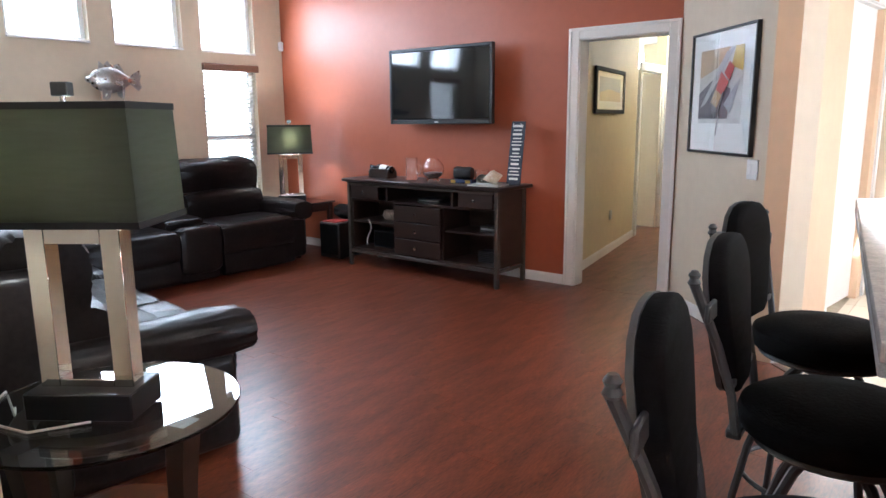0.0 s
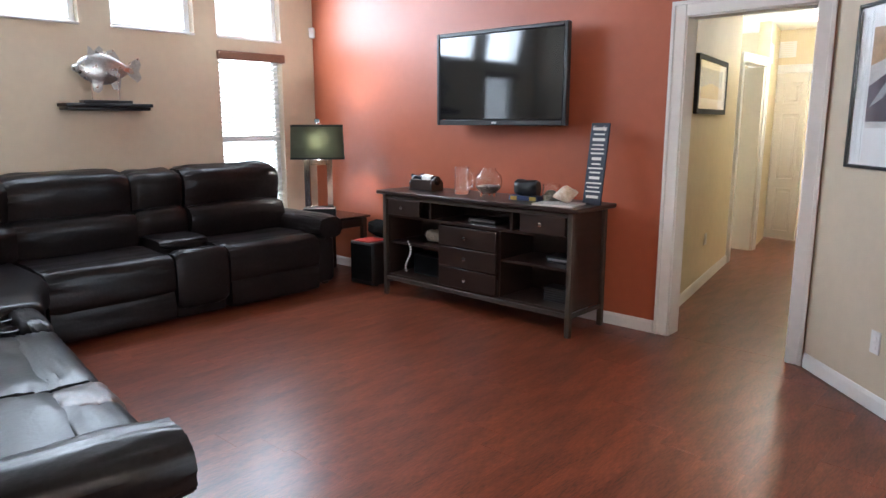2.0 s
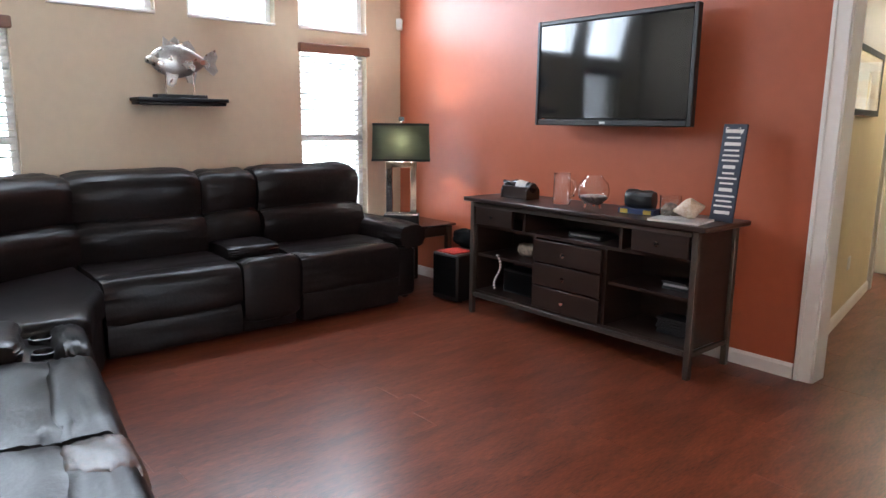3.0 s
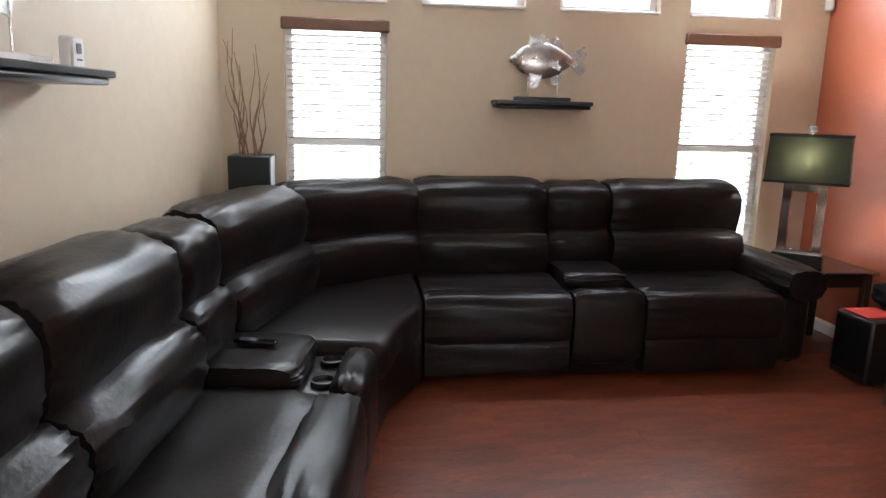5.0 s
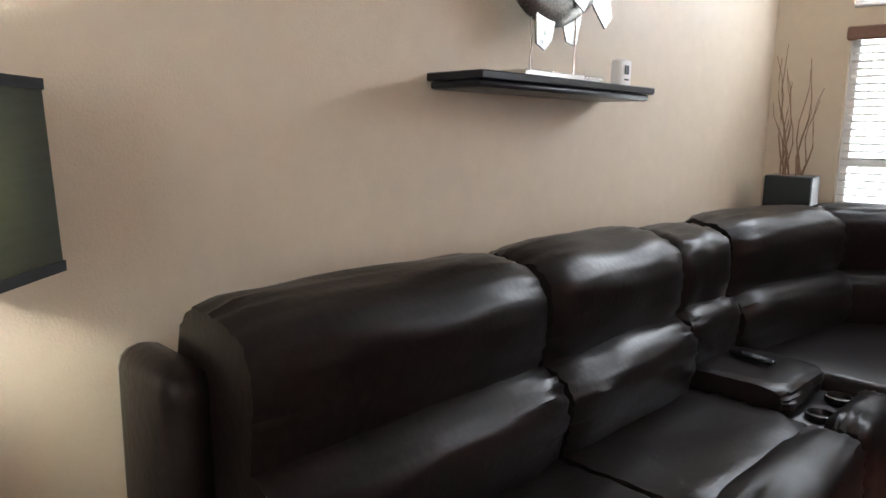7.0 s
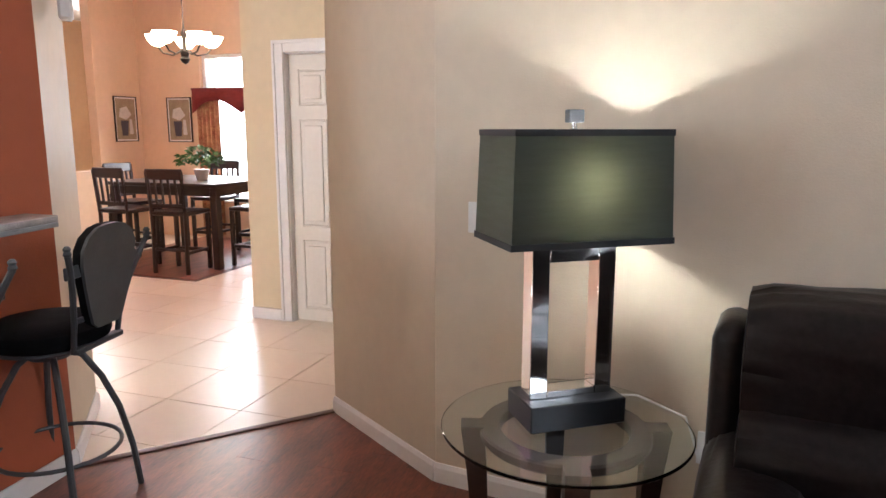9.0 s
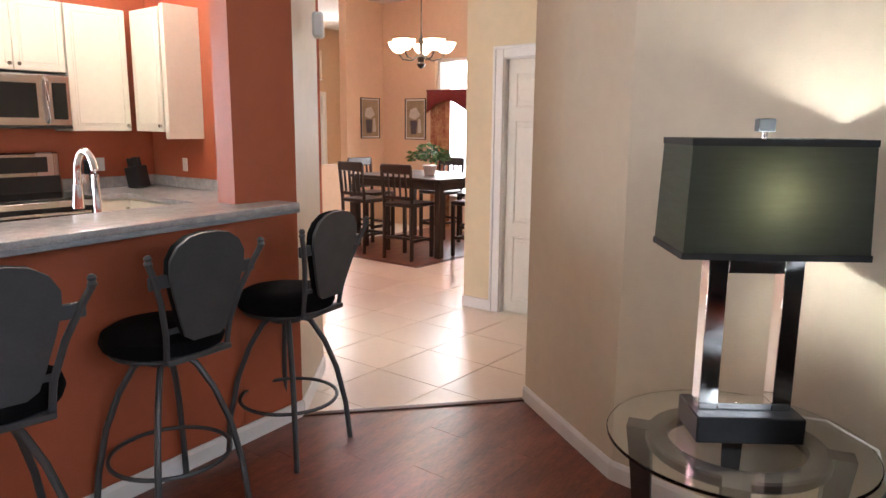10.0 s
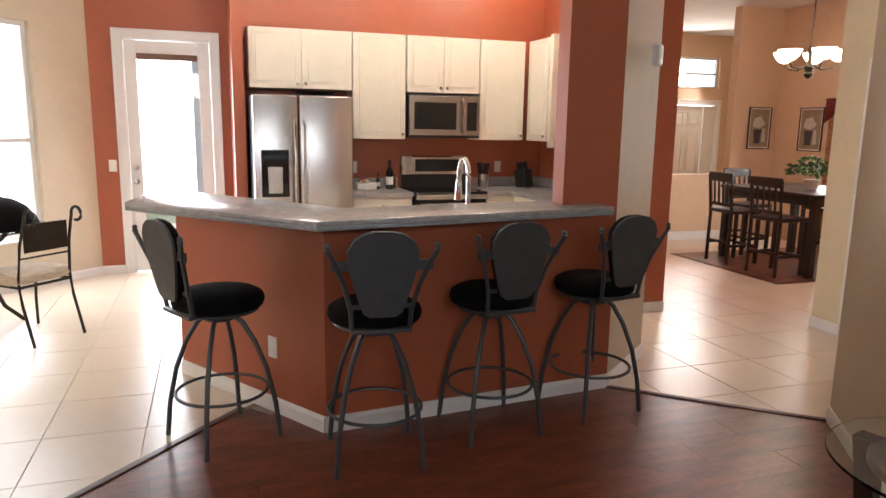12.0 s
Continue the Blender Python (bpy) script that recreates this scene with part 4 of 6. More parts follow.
def wall_cabinet(m, w, z0, z1, doors, depth=0.33, knob_low=True):
    """Cream wall cabinet; its front faces -y local, x along the wall, y into it."""
    t = thing("wall_cabinet", "cream white wall cabinet with raised-panel doors", "kitchen cabinet", m, "kitchen wall cabinets")
    part("body", box((0, 0.011 + depth / 2, (z0 + z1) / 2), (w - 0.002, depth - 0.022, z1 - z0), 0.002), M_CAB, t)
    dw = w / doors
    for i in range(doors):
        x = -w / 2 + dw * (i + 0.5)
        h = z1 - z0
        b = bmesh.new()
        bm_box(b, (x, 0, (z0 + z1) / 2), (dw - 0.006, 0.02, h - 0.006), 0.003)
        d = part("door", b, M_CAB, t)
        fr = bmesh.new()
        bm_box(fr, (x, -0.012, (z0 + z1) / 2), (dw - 0.13, 0.008, h - 0.13), 0.004)
        for q in (-1, 1):
            bm_box(fr, (x + q * (dw / 2 - 0.052), -0.0115, (z0 + z1) / 2), (0.008, 0.005, h - 0.098), 0.002)
            bm_box(fr, (x, -0.0115, (z0 + z1) / 2 + q * (h / 2 - 0.052)), (dw - 0.112, 0.005, 0.008), 0.002)
        part("raised_panel", fr, M_CAB, d)
        side = 1 if (doors == 1 or i == 0) else -1
        knob_part(d, pose(x + side * (dw / 2 - 0.035), -0.01, z0 + 0.05, 90), 0)
    return t


KX = 3.92
def kback(y):
    return pose(KX, y, 0, 0, 0, -90)
wall_cabinet(kback(1.96), 0.98, 1.90, 2.46, 2)
wall_cabinet(kback(1.195), 0.54, 1.43, 2.46, 1)
wall_cabinet(kback(0.525), 0.78, 1.90, 2.46, 2)
wall_cabinet(kback(-0.13), 0.51, 1.43, 2.46, 1)
def kside(x):
    return pose(x, -0.43, 0, 0, 0, 180)
wall_cabinet(kside(3.67), 0.46, 1.43, 2.46, 1)
ps = thing("cabinet_end_panel", "cream white cabinet end panel", "kitchen cabinet", pose(3.40, -0.43, 0))
part("panel", box((0, -0.165, 1.925), (0.06, 0.33, 1.11), 0.003), M_CAB, ps)


def base_cabinet(m, w, label="cream white base cabinet with a drawer"):
    t = thing("base_cabinet", label, "kitchen cabinet", m, "kitchen base cabinets")
    part("body", box((0, 0.31, 0.485), (w - 0.002, 0.58, 0.77), 0.002), M_CAB, t)
    part("plinth", box((0, 0.34, 0.05), (w - 0.002, 0.50, 0.10)), M_CAB, t)
    d = part("drawer", box((0, 0.008, 0.785), (w - 0.008, 0.02, 0.15), 0.004), M_CAB, t)
    knob_part(d, pose(0, -0.003, 0.785, 90), 0)
    e = part("door", box((0, 0.008, 0.40), (w - 0.008, 0.02, 0.58), 0.004), M_CAB, t)
    part("raised_panel", box((0, -0.004, 0.40), (w - 0.15, 0.008, 0.44), 0.004), M_CAB, e)
    knob_part(e, pose(w / 2 - 0.05, -0.003, 0.64, 90), 0)
    return t


BX = 3.62
base_cabinet(pose(BX, 1.23, 0, 0, 0, -90), 0.60)
base_cabinet(pose(BX, -0.14, 0, 0, 0, -90), 0.54)
base_cabinet(pose(3.30, -0.16, 0, 0, 0, 180), 0.6)
base_cabinet(pose(2.69, -0.16, 0, 0, 0, 180), 0.6)
kc = thing("kitchen_counter", "grey speckled kitchen worktop with a low upstand", "counter")
part("slab", prism([(3.60, 0.922), (3.60, 1.54), (4.249, 1.54), (4.249, 0.922)], 0.875, 0.914), M_COUNTER, kc)
part("slab", prism([(3.60, 0.128), (4.249, 0.128), (4.249, -0.759), (2.36, -0.759), (2.36, -0.14), (3.60, -0.14)], 0.875, 0.914), M_COUNTER, kc)
part("upstand", box((4.238, 1.23, 0.965), (0.02, 0.61, 0.10), 0.003), M_COUNTER, kc)
part("upstand", box((4.238, -0.32, 0.965), (0.02, 0.86, 0.10), 0.003), M_COUNTER, kc)
part("upstand", box((3.3, -0.747, 0.965), (1.85, 0.02, 0.10), 0.003), M_COUNTER, kc)
sk = thing("sink_counter", "grey kitchen worktop with a sink behind the bar", "counter")
part("slab", prism([(0.72, 0.925), (0.60, 2.15), (1.60, 2.82), (1.9, 2.4), (1.24, 1.9), (1.24, 0.925)], 0.875, 0.914), M_COUNTER, sk)
part("cabinet", prism([(0.64, 0.925), (0.64, 2.12), (1.60, 2.78), (1.84, 2.4), (1.20, 1.88), (1.20, 0.925)], 0.0, 0.874), M_CAB, sk)
fc = thing("kitchen_faucet", "tall chrome gooseneck kitchen faucet behind the bar", "faucet", pose(0.95, 1.34, 0.914))
part("neck", tube([(0, 0, 0), (0, 0, 0.26)] + [(0.085 - 0.085 * math.cos(a), 0, 0.36 + 0.10 * math.sin(a)) for a in (math.pi * i / 14 for i in range(15))] + [(0.175, 0, 0.30)], 0.016, 12), M_CHROME, fc)
part("spray_head", cyl((0.175, 0, 0.31), (0.185, 0, 0.20), 0.02, 0.026), M_CHROME, fc)
part("base", cyl((0, 0, 0), (0, 0, 0.05), 0.028, 0.022), M_CHROME, fc)
part("lever", tube([(0, 0.02, 0.07), (0, 0.08, 0.10)], 0.007), M_CHROME, fc)

fr = thing("refrigerator", "stainless steel side-by-side refrigerator with a water dispenser", "refrigerator", pose(3.36, 2.015, 0, 0, 0, -90))
part("cabinet", box((0, 0.45, 0.92), (0.90, 0.76, 1.80), 0.006), M_BLACK, fr)
for q, w, x in ((-1, 0.40, -0.247), (1, 0.49, 0.202)):
    d = part("door", box((x, 0.035, 0.94), (w - 0.006, 0.07, 1.76), 0.018, seg=3), M_STEEL, fr, "brushed stainless steel door")
    part("handle", tube([((-0.085 if q < 0 else 0.0) + (0.0), y, z) for y, z in ((0.0, 1.60), (-0.045, 1.56), (-0.05, 1.2), (-0.05, 0.75), (-0.045, 0.62), (0.0, 0.58))], 0.013, 10), M_STEEL, d)
dp = part("dispenser", box((-0.26, -0.004, 1.13), (0.24, 0.012, 0.42), 0.006), M_GLOSSBLACK, fr, "black water dispenser")
part("recess", box((-0.26, -0.008, 1.07), (0.13, 0.012, 0.24), 0.004), M_STEEL, dp)
part("badge", box((0.30, -0.002, 1.70), (0.06, 0.004, 0.014)), M_CHROME, fr)
part("grille", box((0, 0.06, 0.03), (0.88, 0.05, 0.055), 0.004), M_BLACK, fr)
tr = thing("serving_tray", "black shallow tray lying on the refrigerator", "tray", pose(3.62, 1.88, 1.821))
part("tray", lathe([(0.0, 0.0), (0.15, 0.0), (0.19, 0.03), (0.196, 0.032), (0.16, 0.008), (0.0, 0.006)], 32), M_BLACKWOOD, tr)

mw = thing("microwave", "stainless steel microwave hood above the range", "microwave", pose(3.86, 0.525, 1.45, 0, 0, -90))
part("case", box((0, 0.20, 0.215), (0.758, 0.38, 0.43), 0.005), M_BLACK, mw)
part("front", box((0, 0.004, 0.222), (0.756, 0.028, 0.40), 0.006), M_STEEL, mw, "brushed steel door frame")
part("glass", box((-0.10, -0.012, 0.22), (0.45, 0.006, 0.27), 0.003), M_GLOSSBLACK, mw)
part("keypad", box((0.295, -0.012, 0.22), (0.11, 0.006, 0.29), 0.003), M_GLOSSBLACK, mw)
part("handle", tube([(0.19, y, z) for y, z in ((-0.01, 0.40), (-0.045, 0.37), (-0.05, 0.22), (-0.045, 0.08), (-0.01, 0.05))], 0.014, 10), M_STEEL, mw)
part("vent_strip", box((0, 0.0, 0.012), (0.75, 0.04, 0.022), 0.002), M_BLACK, mw)
rg = thing("range", "stainless steel and black electric range with a glass cooktop", "stove", pose(3.58, 0.525, 0, 0, 0, -90))
part("body", box((0, 0.33, 0.45), (0.756, 0.62, 0.88), 0.004), M_BLACK, rg)
part("cooktop", box((0, 0.32, 0.905), (0.76, 0.64, 0.022), 0.004), M_GLOSSBLACK, rg, "glossy black glass cooktop")
part("backguard", box((0, 0.615, 1.08), (0.756, 0.06, 0.34), 0.012), M_STEEL, rg, "steel control backguard")
part("display", box((0.03, 0.582, 1.15), (0.50, 0.008, 0.13), 0.003), M_BLACK, rg)
part("lower_panel", box((0, 0.582, 0.985), (0.75, 0.010, 0.14), 0.003), M_BLACK, rg, "black panel behind the burners")
for q in (-0.32, -0.27):
    part("dial", cyl((q, 0.585, 1.13), (q, 0.56, 1.13), 0.018), M_STEEL, rg)
part("oven_door", box((0, 0.0, 0.50), (0.75, 0.04, 0.62), 0.006), M_GLOSSBLACK, rg)
part("oven_handle", tube([(-0.33, -0.02, 0.80), (-0.32, -0.05, 0.80), (0.32, -0.05, 0.80), (0.33, -0.02, 0.80)], 0.013), M_STEEL, rg)
part("front_rail", box((0, 0.0, 0.868), (0.75, 0.05, 0.05), 0.004), M_STEEL, rg)


# ---- floors of planks and tiles ----
def clip(poly, p, n):
    """The part of a convex polygon on the side of the line through p to which n points."""
    out = []
    for i, a in enumerate(poly):
        b = poly[(i + 1) % len(poly)]
        da, db = (a[0] - p[0]) * n[0] + (a[1] - p[1]) * n[1], (b[0] - p[0]) * n[0] + (b[1] - p[1]) * n[1]
        if da >= 0:
            out.append(a)
        if (da >= 0) != (db >= 0):
            u = da / (da - db)
            out.append((a[0] + u * (b[0] - a[0]), a[1] + u * (b[1] - a[1])))
    return out


def poly_area(poly):
    return abs(sum(a[0] * b[1] - b[0] * a[1] for a, b in zip(poly, poly[1:] + poly[:1]))) / 2


def piece(name, poly, z0, z1, mat, parent, gap=0.0012):
    cx, cy = sum(p[0] for p in poly) / len(poly), sum(p[1] for p in poly) / len(poly)
    k = len(poly)
    vs, fs = [], []
    for z, g in ((z0, 0), (z1 - 0.0012, 0), (z1, gap)):
        for x, y in poly:
            dx, dy = cx - x, cy - y
            L = math.hypot(dx, dy) or 1
            vs.append((x - cx + dx / L * g, y - cy + dy / L * g, z))
    for r in range(2):
        for i in range(k):
            fs.append((r * k + i, r * k + (i + 1) % k, (r + 1) * k + (i + 1) % k, (r + 1) * k + i))
    fs.append(tuple(range(2 * k, 3 * k)))
    me = bpy.data.meshes.new(name)
    me.from_pydata(vs, [], fs)
    me.update()
    me.materials.append(mat)
    o = new(name, me)
    o.parent = parent
    o.location = (cx, cy, 0)
    return o


S0, S1 = (-0.23, -0.37), (0.56, 0.55)
NR = (-(S1[1] - S0[1]), S1[0] - S0[0])
T0, T1 = (0.85, 2.70), (-0.40, 3.88)
NL = (-(T1[1] - T0[1]), T1[0] - T0[0])
fl = setting("floor", prism([W_B, W_A, (-0.23, -0.37), (0.56, 0.55), (0.42, 2.30), (0.85, 2.66), (-0.40, 3.88), (-1.41, 4.9), (-6.0, 4.9)], -0.011, -0.004), M_STRIP, "reddish cherry laminate plank floor", "floor")
rng = random.Random(4)
PW, PL = 0.192, 1.21
x = -6.0
while x < 0.62:
    y = -0.4 - rng.random() * PL
    while y < 5.06:
        pl_ = [(x, y), (x + PW, y), (x + PW, y + PL), (x, y + PL)]
        y += PL
        pl_ = clip(clip(pl_, S0, NR), T0, NL)
        pl_ = clip(clip(pl_, (0, 4.93), (0, -1)), (-1.41, 4.93), (-0.86, -0.92)) if pl_ else pl_
        pl_ = pl_ or []
        pl_ = clip(pl_, W_B, (W_B[1] - W_A[1], W_A[0] - W_B[0])) if pl_ and x < -1.06 else pl_
        pl_ = clip(pl_, (-0.23, -0.37), (0.51, 0.75)) if pl_ and x > -1.15 else pl_
        if len(pl_) >= 3 and poly_area(pl_) > 0.002:
            piece("plank", pl_, -0.004, 0.0, M_PLANK, fl)
    x += PW
hf = setting("floor_hall", prism([(-4.4, 4.932), (-1.3, 4.932), (-1.3, 10.6), (-4.4, 10.6)], -0.011, -0.004), M_STRIP, "reddish brown laminate hallway floor", "floor")
x = -3.46
while x < -1.36:
    y = 4.932 - rng.random() * PL
    while y < 10.5:
        pl_ = clip([(x, y), (x + PW, y), (x + PW, y + PL), (x, y + PL)], (0, 4.932), (0, 1))
        y += PL
        if len(pl_) >= 3 and poly_area(pl_) > 0.002:
            piece("plank", pl_, -0.004, 0.0, M_PLANK, hf)
    x += PW
df = setting("floor_dining", prism([(2.56, -5.12), (4.35, -5.12), (4.35, -2.72), (2.56, -2.72)], -0.002, 0.004), M_STRIP, "dark red laminate floor inset below the dining table", "floor")
x = 2.60
while x < 4.30:
    y = -5.12
    while y < -2.77:
        piece("plank", clip([(x, y), (x + PW, y), (x + PW, y + PL), (x, y + PL)], (0, -2.76), (0, -1)), 0.004, 0.008, M_PLANK, df)
        y += PL
    x += PW
tf = setting("floor_tile", box((3.5, 0.0, -0.0115), (0.01, 0.01, 0.001)), M_GROUT, "cream ceramic floor tiles with narrow joints", "floor")
TS = 0.485
inside = [[(S0, (-NR[0], -NR[1])), ((-0.25, 0), (1, 0)), ((0, -5.12), (0, 1)), ((0, 1.02), (0, -1)), ((5.9, 0), (-1, 0))],
          [(T0, (-NL[0], -NL[1])), ((-0.3, 0), (1, 0)), ((0, 6.0), (0, -1)), ((5.0, 0), (-1, 0)), ((0, 2.6), (0, 1))]]
i0, j0 = 0.25, -0.21
for region in inside:
    for i in range(-2, 13):
        for j in range(-11, 14):
            x, y = i0 + i * TS, j0 + j * TS
            q = [(x, y), (x + TS, y), (x + TS, y + TS), (x, y + TS)]
            for p, n in region:
                q = clip(q, p, n) if q else q
            if len(q) >= 3 and poly_area(q) > 0.003:
                cx, cy = sum(p[0] for p in q) / len(q), sum(p[1] for p in q) / len(q)
                q = [(px + (cx - px) * 0.008, py + (cy - py) * 0.008) for px, py in q]
                piece("tile", q, -0.010, -0.001, M_TILE, tf, 0.002)


def floor_strip(a, b):
    A, B = Vector((*a, 0)), Vector((*b, 0))
    d = B - A
    t = tagged(thing("trim", "brown metal transition strip between laminate and tile", "floor strip", pose((A.x + B.x) / 2, (A.y + B.y) / 2, 0, 0, 0, math.degrees(math.atan2(d.y, d.x)))), kind="structure")
    part("strip", box((0, 0, 0.003), (d.length, 0.042, 0.009), 0.0035, seg=2), M_STRIP, t)


floor_strip(S0, S1)
floor_strip(T0, T1)


# ---- living room: shelves, sculptures, pictures and small things ----
def wall_shelf(m, w, d, label):
    t = thing("wall_shelf", label, "shelf", m, "floating shelves")
    part("board", box((0, -d / 2, 0), (w, d, 0.026), 0.004), M_BLACKWOOD, t)
    part("lip", box((0, -d / 2 + 0.006, -0.026), (w - 0.02, d - 0.025, 0.026), 0.01, seg=2), M_BLACKWOOD, t)
    return t


wall_shelf(pose(-6.0, 2.86, 1.525, 0, 0, 90), 0.64, 0.2, "black floating shelf under a metal fish on the beige wall")
wall_shelf(south(2.42, 0.0, 1.56, 180), 1.04, 0.24, "long black floating shelf above the sofa")


def metal_fish(m, k, face, mat, label):
    """A fish sculpture on two rods over a flat plinth; x along its body, nose towards face."""
    t = thing("fish_sculpture", label, "sculpture", m, "metal fish sculptures")
    part("plinth", box((0, 0, 0.012), (0.36 * k, 0.10 * k, 0.024), 0.003), M_BLACKWOOD if mat is M_SILVER else M_STEEL, t)
    for q in (-0.10, 0.10):
        part("rod", cyl((q * k, 0, 0.024), (q * k, 0, 0.20 * k), 0.004), M_STEEL, t)
    bm = bmesh.new()
    bmesh.ops.create_uvsphere(bm, u_segments=24, v_segments=14, radius=1)
    for v in bm.verts:
        x, y, z = v.co
        taper = 1 - 0.55 * max(0, -x * face) ** 1.5
        v.co = Vector((x * 0.20 * k, y * 0.035 * k * taper, z * 0.115 * k * taper + 0.255 * k))
    part("body", bm, mat, t)
    f = -face
    part("tail", plate([(f * 0.15 * k, 0.255 * k), (f * 0.20 * k, 0.315 * k), (f * 0.27 * k, 0.355 * k), (f * 0.285 * k, 0.30 * k), (f * 0.265 * k, 0.255 * k), (f * 0.285 * k, 0.20 * k), (f * 0.25 * k, 0.165 * k), (f * 0.19 * k, 0.215 * k)], -0.004, 0.004), mat, t)
    part("dorsal_fin", plate([(-f * 0.11 * k, 0.335 * k), (-f * 0.10 * k, 0.42 * k), (-f * 0.06 * k, 0.385 * k), (-f * 0.02 * k, 0.425 * k), (f * 0.02 * k, 0.385 * k), (f * 0.08 * k, 0.405 * k), (f * 0.12 * k, 0.345 * k), (f * 0.13 * k, 0.29 * k)], -0.004, 0.004), mat, t)
    part("belly_fin", plate([(-f * 0.10 * k, 0.18 * k), (-f * 0.095 * k, 0.09 * k), (-f * 0.06 * k, 0.075 * k), (-f * 0.03 * k, 0.10 * k), (-f * 0.01 * k, 0.18 * k)], -0.02, -0.014), mat, t)
    part("rear_fin", plate([(f * 0.03 * k, 0.18 * k), (f * 0.06 * k, 0.11 * k), (f * 0.11 * k, 0.10 * k), (f * 0.13 * k, 0.20 * k)], 0.0, 0.006), mat, t)
    part("side_fin", plate([(f * 0.0 * k, 0.235 * k), (f * 0.09 * k, 0.19 * k), (f * 0.11 * k, 0.225 * k), (f * 0.08 * k, 0.26 * k)], -0.045, -0.039), mat, t)
    part("mouth", lathe([(0.028 * k, 0), (0.034 * k, 0.012), (0.02 * k, 0.04 * k)], 12), mat, t).matrix_local = pose(face * 0.185 * k, 0, 0.255 * k, 0, face * 90)
    return t


metal_fish(pose(-5.895, 2.86, 1.538, 0, 0, 90), 1.0, -1, M_SILVER, "silver metal fish sculpture on rods on a shelf")
M_DARKFISH = material("dark_patinated_metal", (0.06, 0.075, 0.075), 0.3, metal=0.8, vary=0.3, scale=14, second=(0.4, 0.38, 0.34))
metal_fish(south(2.43, 0.12, 1.573, 180), 1.3, -1, M_DARKFISH, "dark metal fish sculpture on rods on the long shelf")
ck = thing("desk_clock", "small white plastic clock on the shelf's end", "clock", south(1.965, 0.12, 1.573, 180))
part("case", box((0, 0, 0.055), (0.085, 0.05, 0.11), 0.008), M_WHITE, ck)
part("display", box((0.0, -0.0265, 0.07), (0.03, 0.004, 0.035), 0.001), M_BLACK, ck, "dark display")
part("bar", box((0.0, -0.0265, 0.032), (0.03, 0.004, 0.006)), M_BLACK, ck)

vs = thing("floor_vase", "tall square dark vase with dry twigs in the corner", "vase", pose(-5.73, 1.02, 0))
bmv = bmesh.new()
bm_box(bmv, (0, 0, 0.585), (0.25, 0.25, 1.17), 0.008)
part("vase", bmv, M_VASE, vs)
rng2 = random.Random(9)
for i in range(13):
    a, lean = rng2.random() * math.tau, 0.02 + 0.10 * rng2.random()
    h = 0.38 + 0.40 * rng2.random()
    pts = [(0.05 * math.cos(a) + lean * math.cos(a) * (j / 6) * 1.4 + 0.02 * math.sin(j * 1.7 + i), 0.05 * math.sin(a) + lean * math.sin(a) * (j / 6) * 1.4 + 0.02 * math.cos(j * 1.3 + i), 1.165 + h * j / 6) for j in range(7)]
    part("twig", tube(pts, 0.006, 5, taper=0.3), M_TWIG, vs)

sn = thing("wall_sensor", "small white alarm sensor high in the wall corner", "sensor", pose(-5.965, 4.865, 2.24, 0, 0, 45))
part("case", box((0, 0, 0), (0.055, 0.04, 0.10), 0.008), M_WHITE, sn)


def switch_plate(m, w, h, n, label, outlet=False):
    t = thing("wall_outlet" if outlet else "light_switch", label, "outlet" if outlet else "light switch", m, "wall plates")
    part("plate", box((0, -0.004, 0), (w, 0.008, h), 0.003), M_WHITE, t)
    for i in range(n):
        x = 0 if outlet else (i - (n - 1) / 2) * 0.046
        z = (i - (n - 1) / 2) * 0.042 if outlet else 0
        part("socket" if outlet else "rocker", box((x, -0.009, z), (0.03, 0.004, 0.028 if outlet else 0.062), 0.002), M_TRIM, t)
    return t


def on_diag(u, z, off=0.0):
    return along((-1.41, 4.9), (-0.40, 3.88), u, off, z)


switch_plate(on_diag(1.06, 1.10), 0.12, 0.12, 2, "white double light switch below the framed picture")
switch_plate(on_diag(0.60, 0.34), 0.07, 0.115, 2, "white wall outlet above the skirting board", True)
switch_plate(south(4.88, 0.0, 1.135, 180), 0.075, 0.12, 1, "white light switch beside the table lamp")
op = switch_plate(south(4.0, 0.0, 0.38, 180), 0.075, 0.12, 2, "white wall outlet with a plug behind the table", True)
part("plug", box((0, -0.025, -0.021), (0.03, 0.035, 0.03), 0.004), M_BLACK, op, "black plug")
switch_plate(along((-2.40, 5.04), (-2.86, 7.55), 1.5, 0, 0.40), 0.09, 0.10, 1, "white outlet with a night light in the hallway", True)
switch_plate(pose(*(Vector((0.41, 2.30, 0.37)) + Vector((0.84, 0.5427, 0)) * 0.42), 0, 0, math.degrees(math.atan2(-0.73, -1.11))), 0.075, 0.12, 2, "white outlet on the red half wall", True)
switch_plate(pose(4.80, 3.77, 1.12, 0, 0, -90), 0.075, 0.12, 1, "white light switch beside the patio door")
switch_plate(pose(4.249, 1.4, 1.13, 0, 0, -90), 0.075, 0.12, 2, "white outlet on the red kitchen wall", True)
switch_plate(pose(4.249, -0.24, 1.13, 0, 0, -90), 0.075, 0.12, 2, "white outlet on the red kitchen wall", True)
switch_plate(pose(3.70, -0.759, 1.13, 0, 0, 180), 0.075, 0.12, 2, "white outlet on the red kitchen wall", True)


